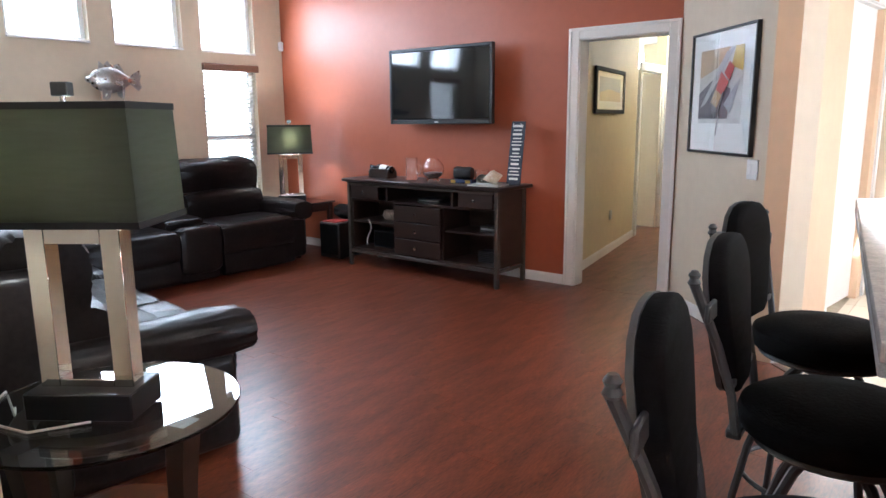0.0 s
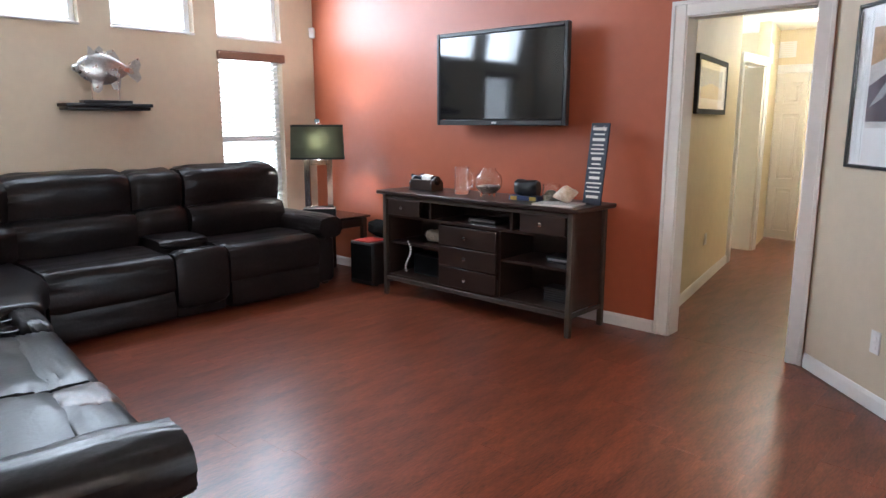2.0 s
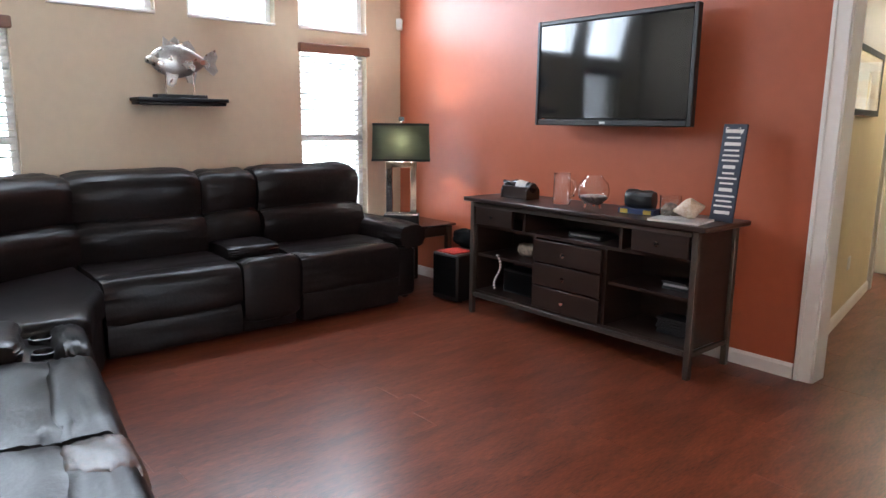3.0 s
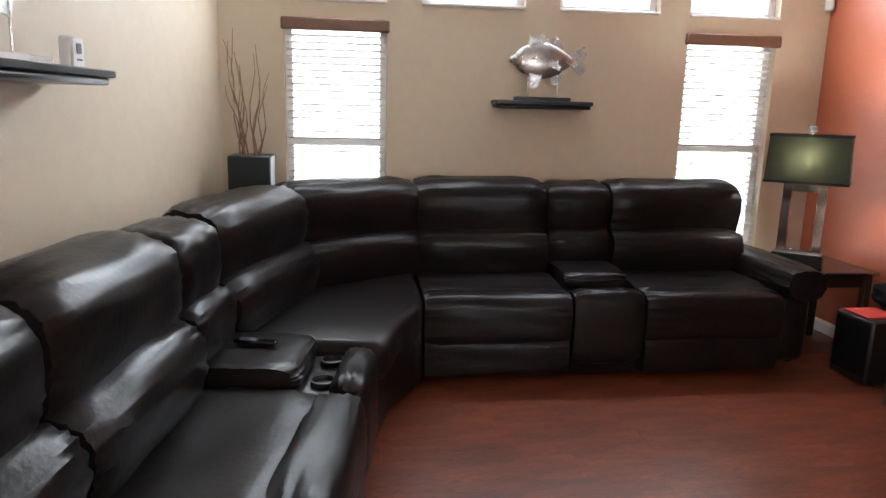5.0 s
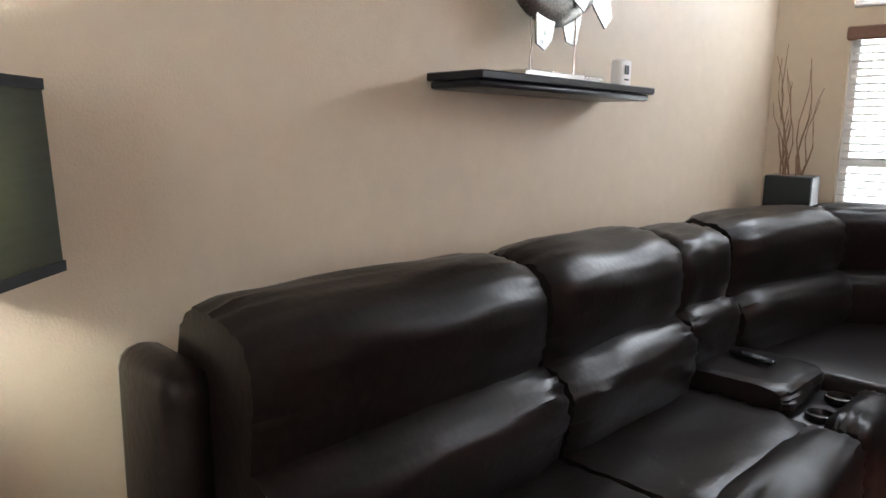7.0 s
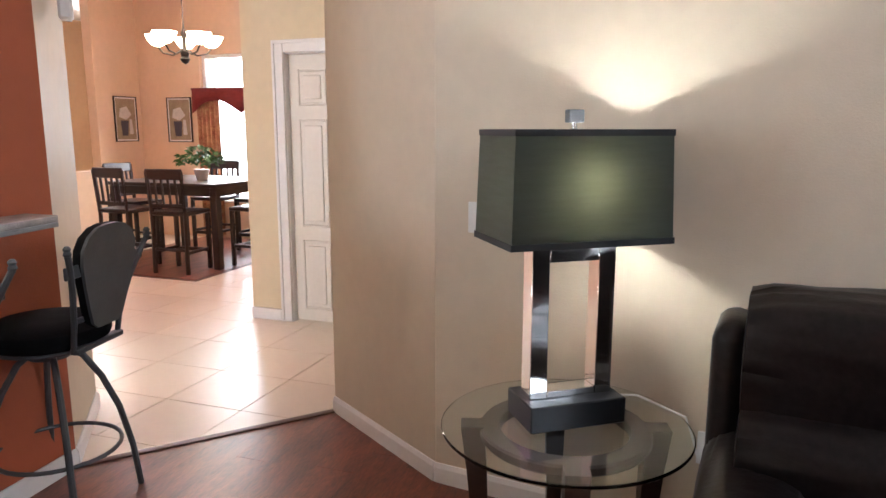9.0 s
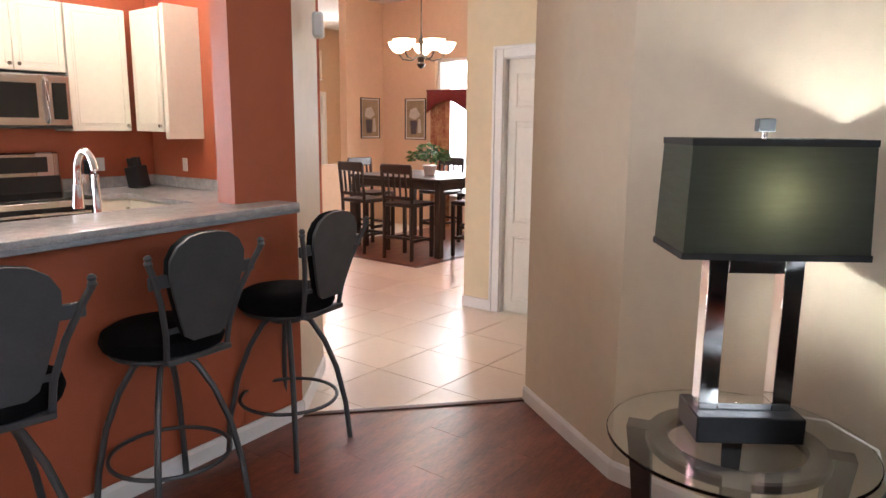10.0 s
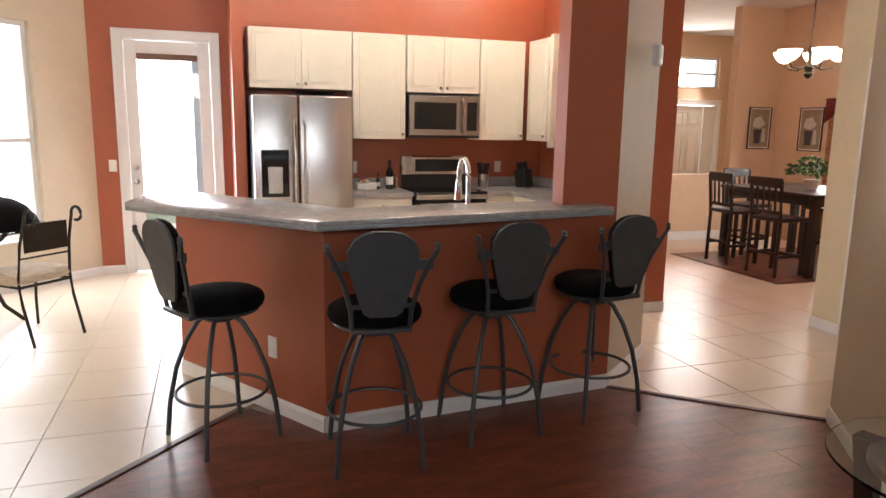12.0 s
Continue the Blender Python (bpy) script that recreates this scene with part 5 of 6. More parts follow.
def framed_picture(m, w, h, frame_mat, border, label, rail=0.016, depth=0.03):
    t = thing("framed_picture", label, "picture", m)
    for q in (-1, 1):
        part("frame_side", box((q * (w / 2 - rail / 2), -depth / 2, 0), (rail, depth, h), 0.002), frame_mat, t)
        part("frame_rail", box((0, -depth / 2, q * (h / 2 - rail / 2)), (w - 2 * rail, depth, rail), 0.002), frame_mat, t)
    part("mat_board", box((0, -0.008, 0), (w - 2 * rail, 0.008, h - 2 * rail)), M_PAPER, t, "white mat board")
    return t


def flat_patch(parent, pts, y, mat, label=""):
    part("printed_shape", plate(pts, y, y + 0.001), mat, parent, label)


def paint(name, c, rough=0.6):
    return material(name, c, rough, vary=0.12, scale=9)


art = framed_picture(on_diag(0.64, 1.575), 0.82, 0.80, M_BLACK, 0.12, "large abstract print in a thin black frame under glass")
P_TAN, P_RED, P_GREY, P_DARK, P_YEL, P_LIGHT = paint("print_tan", (0.5, 0.33, 0.16)), paint("print_red", (0.5, 0.04, 0.03)), paint("print_grey", (0.42, 0.41, 0.42)), paint("print_dark", (0.07, 0.06, 0.08)), paint("print_yellow", (0.55, 0.38, 0.06)), paint("print_light", (0.62, 0.60, 0.56))
flat_patch(art, [(-0.29, -0.20), (0.26, -0.20), (0.26, 0.28), (-0.29, 0.28)], -0.0135, P_LIGHT)
flat_patch(art, [(-0.29, -0.17), (0.10, -0.17), (0.12, 0.02), (-0.12, 0.08), (-0.29, 0.00)], -0.0150, P_DARK)
flat_patch(art, [(-0.29, 0.10), (-0.05, 0.16), (0.10, 0.28), (-0.29, 0.28)], -0.0150, P_TAN)
flat_patch(art, [(0.12, 0.16), (0.26, 0.12), (0.26, 0.28), (0.16, 0.28)], -0.0150, P_YEL)
flat_patch(art, [(-0.27, -0.10), (-0.18, -0.06), (0.15, 0.27), (0.05, 0.25)], -0.0165, P_GREY)
flat_patch(art, [(-0.06, 0.02), (0.03, -0.02), (0.10, 0.06), (0.00, 0.13)], -0.0180, P_RED)
flat_patch(art, [(0.04, 0.12), (0.11, 0.07), (0.16, 0.15), (0.10, 0.19)], -0.0180, P_RED)
flat_patch(art, [(-0.12, -0.06), (-0.04, -0.10), (0.02, -0.02), (-0.06, 0.02)], -0.0180, P_TAN)
flat_patch(art, [(0.05, -0.08), (0.14, -0.14), (0.24, 0.08), (0.16, 0.02)], -0.0180, P_GREY)
part("stem_line", tube([(0.04, -0.0190, 0.0), (0.0, -0.0190, -0.10), (-0.03, -0.0190, -0.28)], 0.004, 5), P_GREY, art)
part("glazing", box((0, -0.024, 0), (0.785, 0.003, 0.765)), M_CLEAR, art, "clear picture glass").visible_shadow = False
hp = framed_picture(along((-2.40, 5.04), (-2.86, 7.55), 1.28, 0, 1.68), 1.10, 0.44, M_SHADE_TRIM, 0.05, "landscape print in a black frame on the hallway wall", 0.04)
flat_patch(hp, [(-0.40, -0.10), (0.40, -0.10), (0.40, 0.13), (-0.40, 0.13)], -0.0135, paint("print_blue", (0.16, 0.22, 0.38)))
flat_patch(hp, [(-0.40, -0.10), (0.40, -0.10), (0.40, -0.01), (-0.05, 0.02), (-0.40, -0.02)], -0.0150, P_TAN)
part("glazing", box((0, -0.026, 0), (1.02, 0.003, 0.36)), M_CLEAR, hp, "clear picture glass").visible_shadow = False


def wall_vent(m, w, h, label):
    t = thing("wall_vent", label, "air vent", m, "air vents")
    part("frame", box((0, -0.005, 0), (w, 0.01, h), 0.003), M_TRIM, t)
    n = max(3, int(h / 0.022))
    for i in range(n - 1):
        part("slat", box((0, -0.012, -h / 2 + h * (i + 1) / n), (w - 0.05, 0.006, 0.008), 0.001), M_DOOR, t)


wall_vent(along((-2.92, 8.55), (-3.1, 9.42), 0.16, 0, 2.12), 0.26, 0.20, "white air vent high on the hallway wall")
wall_vent(pose(-3.05, 9.45, 2.22), 0.26, 0.18, "white air vent above the hallway door")
hl = thing("ceiling_lamp", "white glowing dome lamp on the hallway ceiling", "ceiling lamp", pose(-2.35, 8.4, 2.44))
part("dome", lathe([(0.02, -0.09), (0.09, -0.07), (0.13, -0.03), (0.135, -0.012), (0.13, -0.001)], 24), M_BULB, hl, "glowing frosted dome")
part("rim", lathe([(0.135, -0.014), (0.15, -0.012), (0.15, -0.001), (0.135, -0.001)], 24), M_TRIM, hl)

# things on and in the media cabinet
TOPZ = 0.861
cr = thing("bottle_crate", "small dark wooden crate holding a wine bottle", "crate", pose(-4.20, 4.62, TOPZ))
for q in (-1, 1):
    part("side", box((0, q * 0.055, 0.045), (0.24, 0.012, 0.085), 0.003), M_WOOD, cr)
    part("end", plate([(-0.068, 0.0), (0.068, 0.0), (0.068, 0.06), (0.02, 0.115), (-0.02, 0.115), (-0.068, 0.06)], -0.006, 0.006), M_WOOD, cr).matrix_local = pose(q * 0.118, 0, 0, 0, 0, 90)
part("floor", box((0, 0, 0.006), (0.23, 0.10, 0.01)), M_WOOD, cr)
wb = thing("wine_bottle", "dark wine bottle with white label lying in the crate", "bottle", pose(-4.20, 4.62, TOPZ + 0.092))
part("glass", lathe([(0.034, -0.13), (0.037, -0.12), (0.037, 0.04), (0.014, 0.09), (0.014, 0.15), (0.016, 0.155)], 20), M_GLOSSBLACK, wb).matrix_local = pose(0, 0, 0.0, 0, -84, 0)
part("label_band", lathe([(0.0376, -0.08), (0.0378, -0.08), (0.0378, 0.01), (0.0376, 0.01)], 20), M_PAPER, wb, "white paper label").matrix_local = pose(0, 0, 0.0, 0, -84, 0)
pt = thing("glass_pitcher", "clear glass pitcher with a loop handle", "pitcher", pose(-3.80, 4.60, TOPZ))
part("vessel", lathe([(0.0, 0.0), (0.055, 0.0), (0.058, 0.01), (0.055, 0.20), (0.057, 0.205), (0.053, 0.20), (0.054, 0.012), (0.0, 0.01)], 28), M_CLEAR, pt)
part("handle", tube([(0.056, 0, 0.05), (0.10, 0, 0.06), (0.11, 0, 0.11), (0.10, 0, 0.155), (0.056, 0, 0.165)], 0.007, 8), M_CLEAR, pt)
bw = thing("glass_fishbowl", "round clear glass bowl with dark pebbles on small feet", "bowl", pose(-3.54, 4.60, TOPZ))
part("bowl", lathe([(0.0, 0.022), (0.05, 0.024), (0.09, 0.06), (0.102, 0.105), (0.09, 0.155), (0.055, 0.19), (0.05, 0.205), (0.046, 0.205), (0.052, 0.188), (0.086, 0.153), (0.098, 0.105), (0.086, 0.063), (0.048, 0.028), (0.0, 0.026)], 32), M_CLEAR, bw)
M_PEB = material("dark_pebbles", (0.05, 0.035, 0.03), 0.4, vary=0.3, scale=60, second=(0.5, 0.45, 0.4))
part("pebbles", lathe([(0.0, 0.03), (0.046, 0.032), (0.082, 0.064), (0.086, 0.075), (0.05, 0.082), (0.0, 0.08)], 24), M_PEB, bw, "dark and white pebbles")
for i in range(3):
    a = math.tau * i / 3
    part("foot", cyl((0.06 * math.cos(a), 0.06 * math.sin(a), 0), (0.05 * math.cos(a), 0.05 * math.sin(a), 0.03), 0.008, 0.012, 10), M_CLEAR, bw)
bx = thing("display_box", "black ornament under clear plastic on a blue and yellow base", "ornament", pose(-3.19, 4.60, TOPZ, 0, 0, 6))
part("base", box((0, 0, 0.016), (0.23, 0.12, 0.032), 0.003), paint("navy_base", (0.03, 0.05, 0.14)), bx)
for q in (-1, 1):
    part("stripe", box((q * 0.075, -0.0605, 0.016), (0.05, 0.003, 0.026)), P_YEL, bx, "yellow stripe")
part("ornament", cushion((0, 0, 0.085), (0.18, 0.09, 0.11), 2.4, 0.012, 5, 6), M_BLACK, bx)
jr = thing("glass_jar", "short glass jar filled with pale shells", "jar", pose(-2.99, 4.60, TOPZ))
part("glass", lathe([(0.0, 0.0), (0.055, 0.0), (0.06, 0.01), (0.06, 0.125), (0.056, 0.125), (0.056, 0.012), (0.0, 0.008)], 28), M_CLEAR, jr)
part("shells", lathe([(0.0, 0.012), (0.05, 0.012), (0.053, 0.05), (0.03, 0.08), (0.0, 0.088)], 16), material("pale_shells", (0.6, 0.52, 0.42), 0.6, vary=0.25, scale=40), jr)
mg = thing("magazine", "white magazine lying on the media cabinet", "magazine", pose(-2.86, 4.50, TOPZ, 0, 0, 8))
part("pages", box((0, 0, 0.006), (0.29, 0.22, 0.011), 0.001), M_PAPER, mg)
part("cover", box((0, 0, 0.0125), (0.292, 0.222, 0.0015)), paint("magazine_cover", (0.55, 0.55, 0.54)), mg)
sh = thing("conch_shell", "brown and cream conch shell on the magazine", "seashell", pose(-2.83, 4.53, TOPZ + 0.014))
part("shell", lathe([(0.006, -0.085), (0.03, -0.05), (0.055, -0.01), (0.058, 0.02), (0.035, 0.045), (0.022, 0.065), (0.004, 0.085)], 16), material("conch", (0.42, 0.28, 0.18), 0.4, vary=0.2, scale=30, second=(0.7, 0.62, 0.5)), sh).matrix_local = pose(0, 0, 0.056, 0, 78, 20)
sg = thing("word_sign", "tall dark board with lines of white lettering, leaning on the wall", "sign", pose(-2.71, 4.66, TOPZ, -9, 0, 0))
part("board", box((0, 0, 0.27), (0.135, 0.014, 0.54), 0.002), paint("slate_board", (0.035, 0.045, 0.075)), sg)
rng3 = random.Random(3)
zz = 0.515
rows_of_text = [(0.03, 0.8)] + [(0.03 if i % 4 == 1 else 0.016, 0.55 + 0.4 * rng3.random()) for i in range(14)]
for hgt, frac in rows_of_text:
    if zz < 0.04:
        break
    part("text_bar", box((0, -0.008, zz - hgt / 2), (0.12 * frac, 0.002, hgt * 0.62)), M_PAPER, sg)
    zz -= hgt + 0.012


def text_line(words, size, m, mat, parent):
    cu = bpy.data.curves.new("text", "FONT")
    cu.body, cu.size, cu.align_x, cu.extrude = words, size, "CENTER", 0.0008
    ob = new("lettering", cu)
    dg = bpy.context.evaluated_depsgraph_get()
    me = bpy.data.meshes.new_from_object(ob.evaluated_get(dg))
    bpy.data.objects.remove(ob)
    me.materials.clear()
    me.materials.append(mat)
    o = new("lettering", me)
    o.parent = parent
    o.matrix_local = m
    return o


text_line("Family", 0.042, pose(0, -0.0095, 0.492, 90), M_PAPER, sg)
gb = thing("game_console", "small silver and black media player on the shelf", "media player", pose(-3.52, 4.58, 0.666))
part("case", box((0, 0, 0.02), (0.26, 0.16, 0.036), 0.005), M_BLACK, gb)
part("face_strip", box((0, -0.081, 0.022), (0.25, 0.003, 0.012)), M_STEEL, gb)
nk = thing("beaded_necklace", "string of pale beads hanging from the shelf edge", "necklace", pose(-4.22, 4.445, 0.45))
for i in range(13):
    part("bead", lathe([(0.003, -0.008), (0.0085, -0.004), (0.0085, 0.004), (0.003, 0.008)], 8, (0.03 * math.sin(i * 0.45), -0.012, -0.02 * i + 0.012)), M_PAPER, nk)
for i, (px, py, pz, w, h, lab, mt) in enumerate(((-4.10, 4.62, 0.449, 0.14, 0.10, "pale shell ornament on the cabinet shelf", "shell"), (-4.12, 4.62, 0.178, 0.30, 0.17, "black speaker box on the cabinet's lower shelf", "black"), (-2.90, 4.62, 0.449, 0.16, 0.06, "grey stacked cases on the cabinet shelf", "grey"), (-2.90, 4.62, 0.178, 0.20, 0.11, "stack of dark disc cases on the lower shelf", "dark"))):
    o = thing("shelf_ornament" if mt == "shell" else "speaker_box" if mt == "black" else "disc_case_stack", lab, "ornament" if mt == "shell" else "speaker" if mt == "black" else "case stack", pose(px, py, pz))
    if mt in ("grey", "dark"):
        n = int(h / 0.016)
        for j in range(n):
            part("case", box((0.006 * math.sin(j * 2.1), 0, 0.008 + j * 0.016), (w, 0.13, 0.0145), 0.001), P_GREY if mt == "grey" and j % 2 else M_BLACK, o)
    elif mt == "shell":
        part("shell", cushion((0, 0, h / 2), (w, 0.09, h), 2.2, 0.012, 3, 6), material("shell_ornament", (0.4, 0.33, 0.26), 0.5, vary=0.2, scale=40), o)
    else:
        part("case", box((0, 0, h / 2), (w, 0.16, h), 0.008), M_BLACK, o)
        part("grille", box((0, -0.081, h / 2), (w - 0.03, 0.004, h - 0.03), 0.002), M_FABRIC, o)
sw = thing("subwoofer", "black subwoofer on the floor with a red folder on it", "speaker", pose(-4.82, 4.62, 0, 0, 0, 4))
part("case", box((0, 0, 0.20), (0.28, 0.36, 0.37), 0.012), M_BLACK, sw)
part("grille", box((0, -0.182, 0.21), (0.25, 0.006, 0.31), 0.003), M_FABRIC, sw)
for sx in (-1, 1):
    part("foot", cyl((sx * 0.10, -0.1, 0), (sx * 0.10, -0.1, 0.02), 0.015), M_BLACK, sw)
fd = thing("folder", "red folder lying on the subwoofer", "folder", pose(-4.82, 4.55, 0.386))
part("cover", box((0, 0, 0.005), (0.20, 0.20, 0.009), 0.002), P_RED, fd)
bag = thing("black_bag", "slumped black bag beside the media cabinet", "bag", pose(-4.84, 4.74, 0.396))
part("body", cushion((0, 0, 0.07), (0.28, 0.16, 0.14), 2.5, 0.02, 8, 8), M_FABRIC, bag)


# ---- kitchen worktop things ----
def bottle(m, k, mat, label, band=None):
    t = thing("bottle", label, "bottle", m)
    part("glass", lathe([(0.0, 0.0), (0.036 * k, 0.0), (0.037 * k, 0.01), (0.037 * k, 0.18 * k), (0.014 * k, 0.23 * k), (0.014 * k, 0.295 * k), (0.016 * k, 0.30 * k), (0.0, 0.302 * k)], 20), mat, t)
    if band:
        part("label_band", lathe([(0.0373 * k, 0.05 * k), (0.0378 * k, 0.05 * k), (0.0378 * k, 0.13 * k), (0.0373 * k, 0.13 * k)], 20), band, t, "white paper label")
    return t


bottle(pose(4.0, 1.07, 0.915), 1.0, M_GLOSSBLACK, "dark wine bottle with a white label on the worktop", M_PAPER)
bottle(pose(4.05, 1.18, 0.915), 0.55, material("dark_glass", (0.05, 0.06, 0.05), 0.15), "small dark sauce bottle on the worktop", M_PAPER)
bottle(pose(4.08, 1, 0.915), 0.5, material("brown_glass", (0.10, 0.06, 0.03), 0.15), "small brown bottle on the worktop")
wo = thing("napkin_box", "white box with a shiny lid on the worktop", "box", pose(4.0, 1.32, 0.915))
part("box", box((0, 0, 0.035), (0.12, 0.20, 0.07), 0.006), M_WHITE, wo)
part("lid", cushion((0, 0.02, 0.085), (0.10, 0.11, 0.06), 2.2, 0.004, 2, 6), M_CHROME, wo)
kb = thing("knife_block", "black knife block with handles on the worktop", "knife block", pose(4.02, -0.48, 0.915, 0, 0, -70))
part("block", placed(box((0, 0, 0.10), (0.12, 0.16, 0.20), 0.006), pose(0, 0, 0, -12)), M_BLACK, kb)
for i in range(3):
    for j in range(2):
        part("knife_handle", placed(box((-0.035 + 0.035 * i, -0.03 + 0.06 * j, 0.235), (0.018, 0.026, 0.09), 0.004), pose(0, 0, 0, -12)), M_BLACK, kb)
cu = thing("utensil_crock", "steel crock full of dark cooking utensils", "utensil holder", pose(4.02, 0.02, 0.915))
part("crock", lathe([(0.0, 0.0), (0.055, 0.0), (0.058, 0.01), (0.058, 0.15), (0.054, 0.15), (0.052, 0.012), (0.0, 0.008)], 24), M_STEEL, cu)
for i in range(6):
    a = math.tau * i / 6
    part("utensil", tube([(0.02 * math.cos(a), 0.02 * math.sin(a), 0.02), (0.05 * math.cos(a), 0.05 * math.sin(a), 0.22), (0.06 * math.cos(a), 0.06 * math.sin(a), 0.27)], 0.012, 6, taper=1.6), M_BLACK, cu)
al = thing("alarm_siren", "white plastic alarm box high on the pale wall", "alarm", pose(0.80, 0.21, 2.02, 0, 0, -45))
part("case", box((0, -0.03, 0), (0.09, 0.06, 0.13), 0.012), M_WHITE, al)


# ---- dining room ----
dt = thing("dining_table", "dark wood counter-height dining table on square legs", "dining table", pose(3.36, -3.8, 0.008))
part("tabletop", box((0, 0, 0.885), (1.45, 1.22, 0.04), 0.006), M_WOOD, dt)
for q in (-1, 1):
    part("apron", box((0, q * 0.53, 0.815), (1.30, 0.025, 0.09), 0.003), M_WOOD, dt)
    part("apron", box((q * 0.66, 0, 0.815), (0.025, 1.02, 0.09), 0.003), M_WOOD, dt)
    for r in (-1, 1):
        part("leg", box((q * 0.66, r * 0.54, 0.432), (0.08, 0.08, 0.864), 0.006), M_WOOD, dt)


def dining_chair(m):
    t = thing("dining_chair", "dark wood counter-height chair with a slatted back", "chair", m, "chairs round the dining table")
    part("seat", box((0, 0, 0.62), (0.44, 0.42, 0.045), 0.012), M_WOOD, t)
    for q in (-1, 1):
        part("front_leg", box((q * 0.195, 0.185, 0.30), (0.04, 0.04, 0.60), 0.004), M_WOOD, t)
        part("back_leg", tube([(q * 0.195, -0.20, 0), (q * 0.195, -0.19, 0.6), (q * 0.20, -0.23, 1.05)], 0.022, 6), M_WOOD, t)
        part("stretcher", box((q * 0.195, 0, 0.22), (0.024, 0.36, 0.03), 0.003), M_WOOD, t)
    part("foot_rail", box((0, 0.185, 0.20), (0.35, 0.025, 0.04), 0.003), M_WOOD, t)
    part("rear_rail", box((0, -0.195, 0.25), (0.35, 0.022, 0.03), 0.003), M_WOOD, t)
    part("top_rail", placed(box((0, 0, 0), (0.43, 0.025, 0.11), 0.01), pose(0, -0.228, 1.02, 5)), M_WOOD, t)
    part("lower_rail", box((0, -0.198, 0.70), (0.36, 0.022, 0.04), 0.003), M_WOOD, t)
    for i in range(4):
        part("back_slat", tube([(-0.12 + 0.08 * i, -0.198, 0.71), (-0.12 + 0.08 * i, -0.222, 0.98)], 0.014, 6), M_WOOD, t)
    return t


ch = dining_chair(pose(3.72, -3.12, 0.008, 0, 0, 176))
copy_thing(ch, pose(3.02, -3.1, 0.008, 0, 0, 184))
copy_thing(ch, pose(4.22, -3.75, 0.008, 0, 0, 90))
copy_thing(ch, pose(2.50, -3.7, 0.008, 0, 0, -90))
copy_thing(ch, pose(3.66, -4.5, 0.008, 0, 0, 0))
copy_thing(ch, pose(3.02, -4.5, 0.008, 0, 0, 0))
pp = thing("potted_plant", "leafy green plant in a white pot on the table", "plant", pose(3.20, -3.7, 0.913))
part("pot", lathe([(0.0, 0.0), (0.06, 0.0), (0.085, 0.11), (0.088, 0.12), (0.08, 0.12), (0.0, 0.11)], 24), M_POT, pp, "white ceramic pot")
rng4 = random.Random(12)
fol = bmesh.new()
for i in range(230):
    a, r, h = rng4.random() * math.tau, 0.02 + 0.24 * rng4.random() ** 0.8, 0.06 + 0.20 * rng4.random()
    c = Vector((r * math.cos(a), r * math.sin(a), 0.10 + h * (1.1 - r * 2.2) + 0.03))
    L, W = 0.05 + 0.04 * rng4.random(), 0.018 + 0.012 * rng4.random()
    m = Matrix.Translation(c) @ Euler((rng4.uniform(-0.9, 0.9), rng4.uniform(-0.9, 0.9), a)).to_matrix().to_4x4()
    q = [m @ Vector(v) for v in ((-0.3 * L, 0, 0), (0.2 * L, W, 0.008), (0.7 * L, 0, -0.012), (0.2 * L, -W, 0.008))]
    vs_ = [fol.verts.new(v) for v in q]
    fol.faces.new((vs_[0], vs_[1], vs_[2]))
    fol.faces.new((vs_[0], vs_[2], vs_[3]))
part("foliage", fol, M_LEAF, pp, "green trailing leaves")

cn = thing("chandelier", "bronze chandelier with glowing upturned glass shades", "chandelier", pose(2.92, -3.2, 2.12))
part("chain", cyl((0, 0, 0.40), (0, 0, CEIL - 2.121), 0.007, n=8), M_IRON, cn)
part("stem", lathe([(0.008, 0.40), (0.012, 0.34), (0.03, 0.30), (0.018, 0.24), (0.022, 0.16), (0.045, 0.12), (0.035, 0.07), (0.05, 0.05), (0.03, 0.015), (0.006, 0.0)], 16), M_IRON, cn)
for i in range(5):
    a = math.tau * i / 5 + 0.3
    c, s_ = math.cos(a), math.sin(a)
    part("arm", tube([(0.03 * c, 0.03 * s_, 0.14), (0.12 * c, 0.12 * s_, 0.09), (0.22 * c, 0.22 * s_, 0.11), (0.27 * c, 0.27 * s_, 0.17)], 0.009, 7), M_IRON, cn)
    part("shade", lathe([(0.03, 0.175), (0.06, 0.19), (0.095, 0.23), (0.12, 0.285), (0.116, 0.285), (0.09, 0.235), (0.055, 0.197), (0.02, 0.185)], 20, (0.27 * c, 0.27 * s_, 0)), M_BULB, cn, "glowing frosted glass shade")
point_light("chandelier_glow", (2.92, -3.20, 2.62), 16, (1.0, 0.82, 0.58), 0.15)
M_PRINT = paint("sepia_print", (0.34, 0.27, 0.17))
for m, lab in ((pose(5.299, -4.82, 1.61, 0, 0, -90), "tall sepia print of flowers in a dark frame"), (pose(4.64, -5.12, 1.60, 0, 0, 180), "tall sepia print of a vase in a dark frame")):
    dpx = framed_picture(m, 0.40, 0.60, M_WOOD, 0.05, lab, 0.012, 0.025)
    flat_patch(dpx, [(-0.17, -0.27), (0.17, -0.27), (0.17, 0.27), (-0.17, 0.27)], -0.0135, M_PRINT)
    flat_patch(dpx, [(-0.08, -0.22), (0.02, -0.22), (0.04, -0.02), (-0.10, -0.02)], -0.0150, P_DARK)
    flat_patch(dpx, [(-0.12, 0.03), (0.0, -0.01), (0.10, 0.06), (0.02, 0.17), (-0.10, 0.14)], -0.0150, P_LIGHT)
    flat_patch(dpx, [(0.05, -0.20), (0.12, -0.20), (0.10, 0.0), (0.06, 0.0)], -0.0150, P_LIGHT)
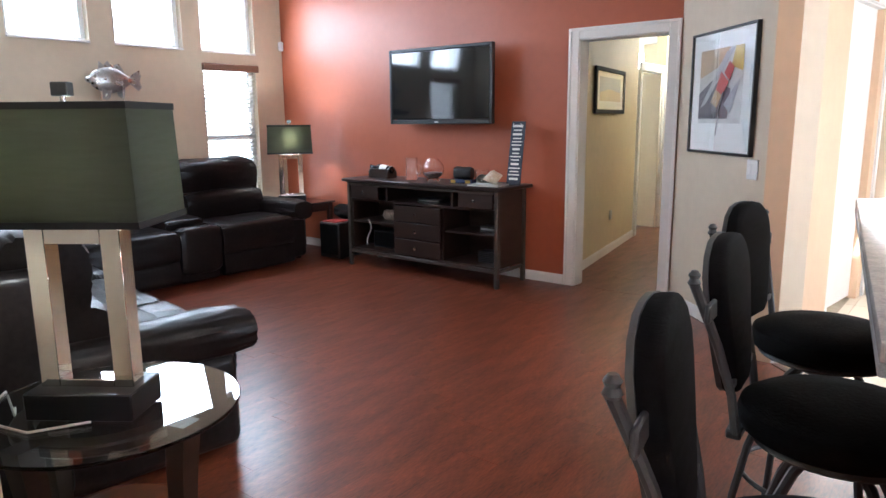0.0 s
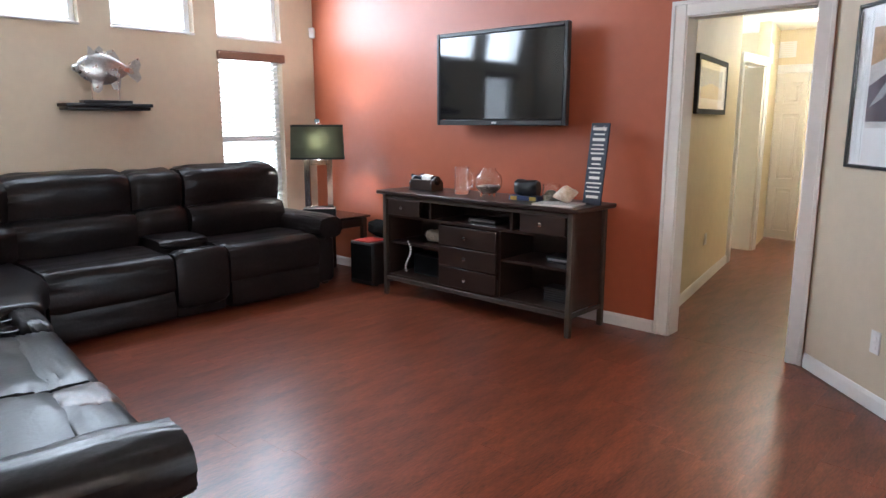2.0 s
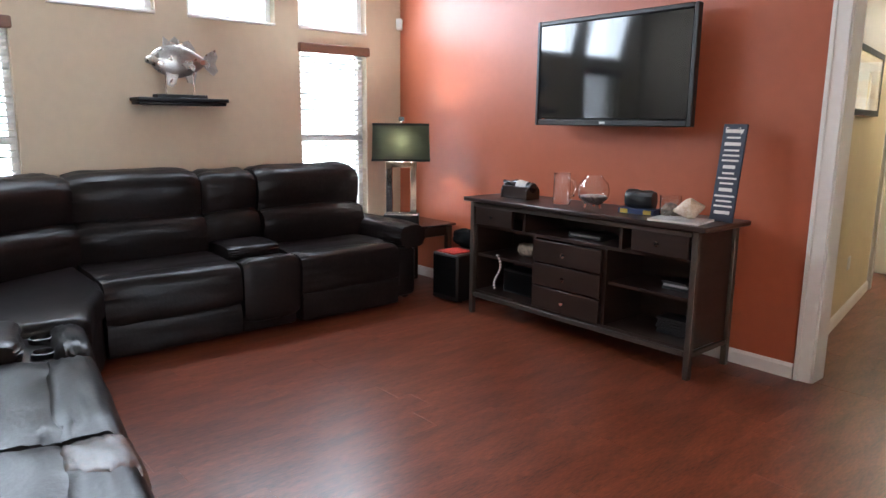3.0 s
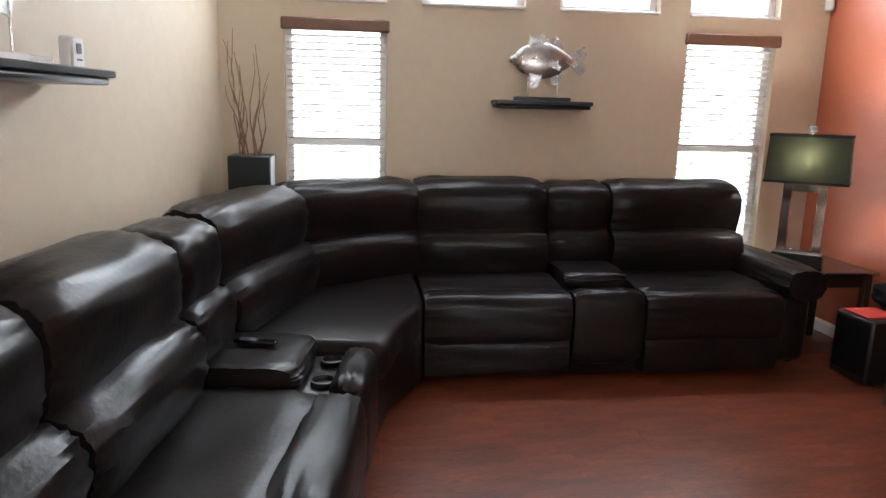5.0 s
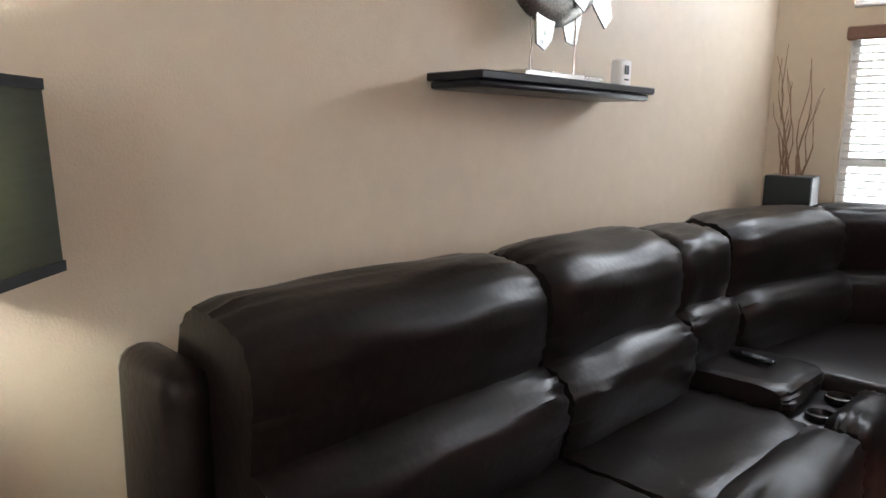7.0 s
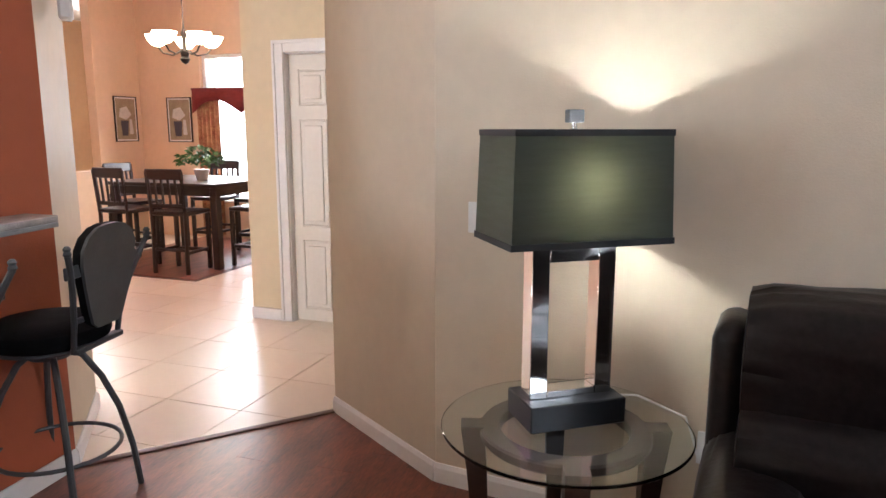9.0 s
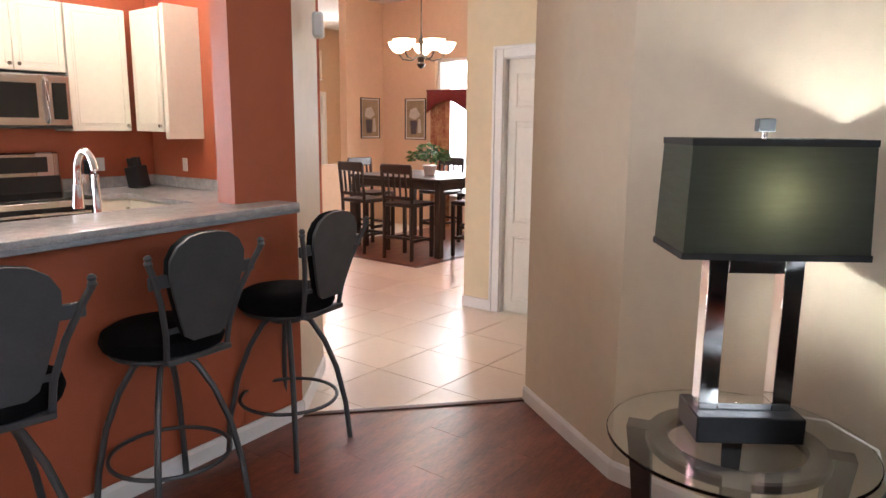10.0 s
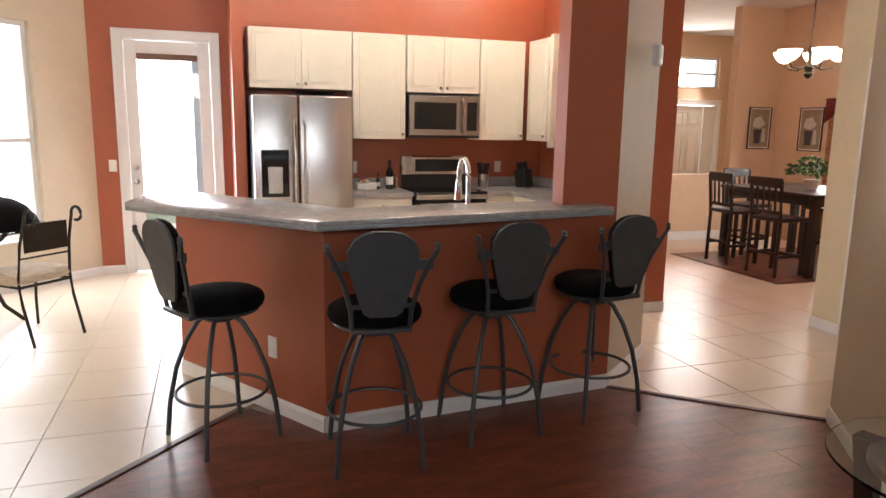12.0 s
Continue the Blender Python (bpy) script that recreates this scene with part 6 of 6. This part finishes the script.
M_CURT = material("red_patterned_curtain", (0.22, 0.03, 0.02), 0.85, vary=0.2, scale=7, second=(0.55, 0.36, 0.18))
ct = thing("curtain", "red and gold patterned curtain with a swagged red valance", "curtain", pose(3.56, -5.06, 0))
for q in (-1, 1):
    w0 = 0.34
    bmc = bmesh.new()
    n = 28
    cols = []
    for i in range(n + 1):
        u = i / n
        x = q * (0.74 - w0 * u)
        y = 0.03 * math.sin(u * 5 * math.tau)
        cols.append([bmc.verts.new((x, y + o, z)) for o, z in ((0, 0.05), (0, 2.0))])
    for a_, b_ in zip(cols, cols[1:]):
        bmc.faces.new((a_[0], b_[0], b_[1], a_[1]))
    o = part("drape", bmc, M_CURT, ct, "red and gold patterned drape")
    md = o.modifiers.new("thickness", "SOLIDIFY")
    md.thickness = 0.004
part("rod", cyl((-0.82, 0, 2.0), (0.82, 0, 2.0), 0.014), M_WOOD, ct, "dark wooden rod")
nn = 24
bmc = bmesh.new()
top = [bmc.verts.new((-0.78 + 1.56 * i / nn, 0.045, 2.01)) for i in range(nn + 1)]
bot = [bmc.verts.new((-0.78 + 1.56 * i / nn, 0.075 + 0.02 * math.sin(i), 1.68 + 0.17 * abs(math.sin(math.pi * 2 * i / nn)))) for i in range(nn + 1)]
for i in range(nn):
    bmc.faces.new((top[i], top[i + 1], bot[i + 1], bot[i]))
o = part("valance", bmc, cloth("deep_red_cloth", (0.20, 0.022, 0.02)), ct, "deep red swagged valance")
o.modifiers.new("thickness", "SOLIDIFY").thickness = 0.004


# ---- breakfast nook ----
nt_ = thing("nook_table", "round glass breakfast table on a wrought-iron base", "dining table", pose(3.15, 4.6, 0))
part("tabletop", lathe([(0.526, 0.735), (0.53, 0.739), (0.53, 0.746), (0.526, 0.75)], 72), M_TABLEGLASS, nt_, "clear round glass top")
for i in range(3):
    a = math.tau * i / 3 + 0.4
    part("leg", tube([(r * math.cos(a), r * math.sin(a), z) for r, z in ((0.34, 0.0), (0.20, 0.12), (0.10, 0.35), (0.16, 0.6), (0.30, 0.734))], 0.016, 7), M_IRON, nt_)


def iron_chair(m):
    t = thing("iron_chair", "scrolled wrought-iron chair with a cream seat cushion", "chair", m, "breakfast chairs")
    part("seat_cushion", cushion((0, 0, 0.465), (0.43, 0.42, 0.09), 3.5, 0.006, 7, 8), M_CREAMCLOTH, t, "cream fabric seat cushion")
    part("seat_frame", tube([(-0.20, -0.19, 0.415), (0.20, -0.19, 0.415), (0.20, 0.19, 0.415), (-0.20, 0.19, 0.415)], 0.011, 7, True), M_IRON, t)
    for q in (-1, 1):
        part("front_leg", tube([(q * 0.20, 0.19, 0.415), (q * 0.20, 0.21, 0.2), (q * 0.22, 0.24, 0)], 0.011, 7), M_IRON, t)
        part("back_post", tube([(q * 0.20, -0.30, 0), (q * 0.20, -0.21, 0.3), (q * 0.20, -0.19, 0.45), (q * 0.19, -0.22, 0.7), (q * 0.18, -0.28, 0.9)] + [(q * 0.18, -0.33 - 0.05 * math.cos(b_), 0.91 + 0.05 * math.sin(b_)) for b_ in (math.pi - math.tau * 0.8 * k / 10 - math.pi * 0.0 for k in range(11))], 0.011, 7), M_IRON, t)
    part("back_splat", box((0, -0.235, 0.76), (0.34, 0.012, 0.20), 0.004), M_IRON, t)
    part("back_rail", tube([(-0.19, -0.21, 0.62), (0.19, -0.21, 0.62)], 0.008, 6), M_IRON, t)
    return t


ic = iron_chair(pose(2.66, 4.12, 0, 0, 0, -42))
copy_thing(ic, pose(2.75, 5.15, 0, 0, 0, -140))
fcv = thing("cloth_cover", "black rounded cloth cover standing on the glass breakfast table", "cover", pose(3.02, 4.36, 0.751))
part("cover", lathe([(0.27, 0.0), (0.275, 0.02), (0.25, 0.09), (0.19, 0.17), (0.10, 0.225), (0.02, 0.245)], 28), M_FABRIC, fcv)
pr = thing("bird_decoration", "red and yellow hanging bird decoration at the window", "decoration", pose(4.05, 4.62, 1.62))
part("body", lathe([(0.003, -0.10), (0.02, -0.05), (0.035, 0.02), (0.03, 0.07), (0.004, 0.12)], 12), paint("bird_red", (0.6, 0.05, 0.02)), pr)
part("wing", plate([(0.0, 0.0), (0.07, 0.04), (0.06, 0.08), (0.01, 0.06)], -0.004, 0.004), P_YEL, pr, "yellow wing")
part("tail", plate([(-0.012, -0.08), (0.012, -0.08), (0.0, -0.34), (-0.02, -0.34)], -0.003, 0.003), paint("bird_tail", (0.45, 0.08, 0.03)), pr)
part("cord", cyl((0, 0, 0.11), (0, 0, 0.80), 0.0025, n=6), M_WHITE, pr)
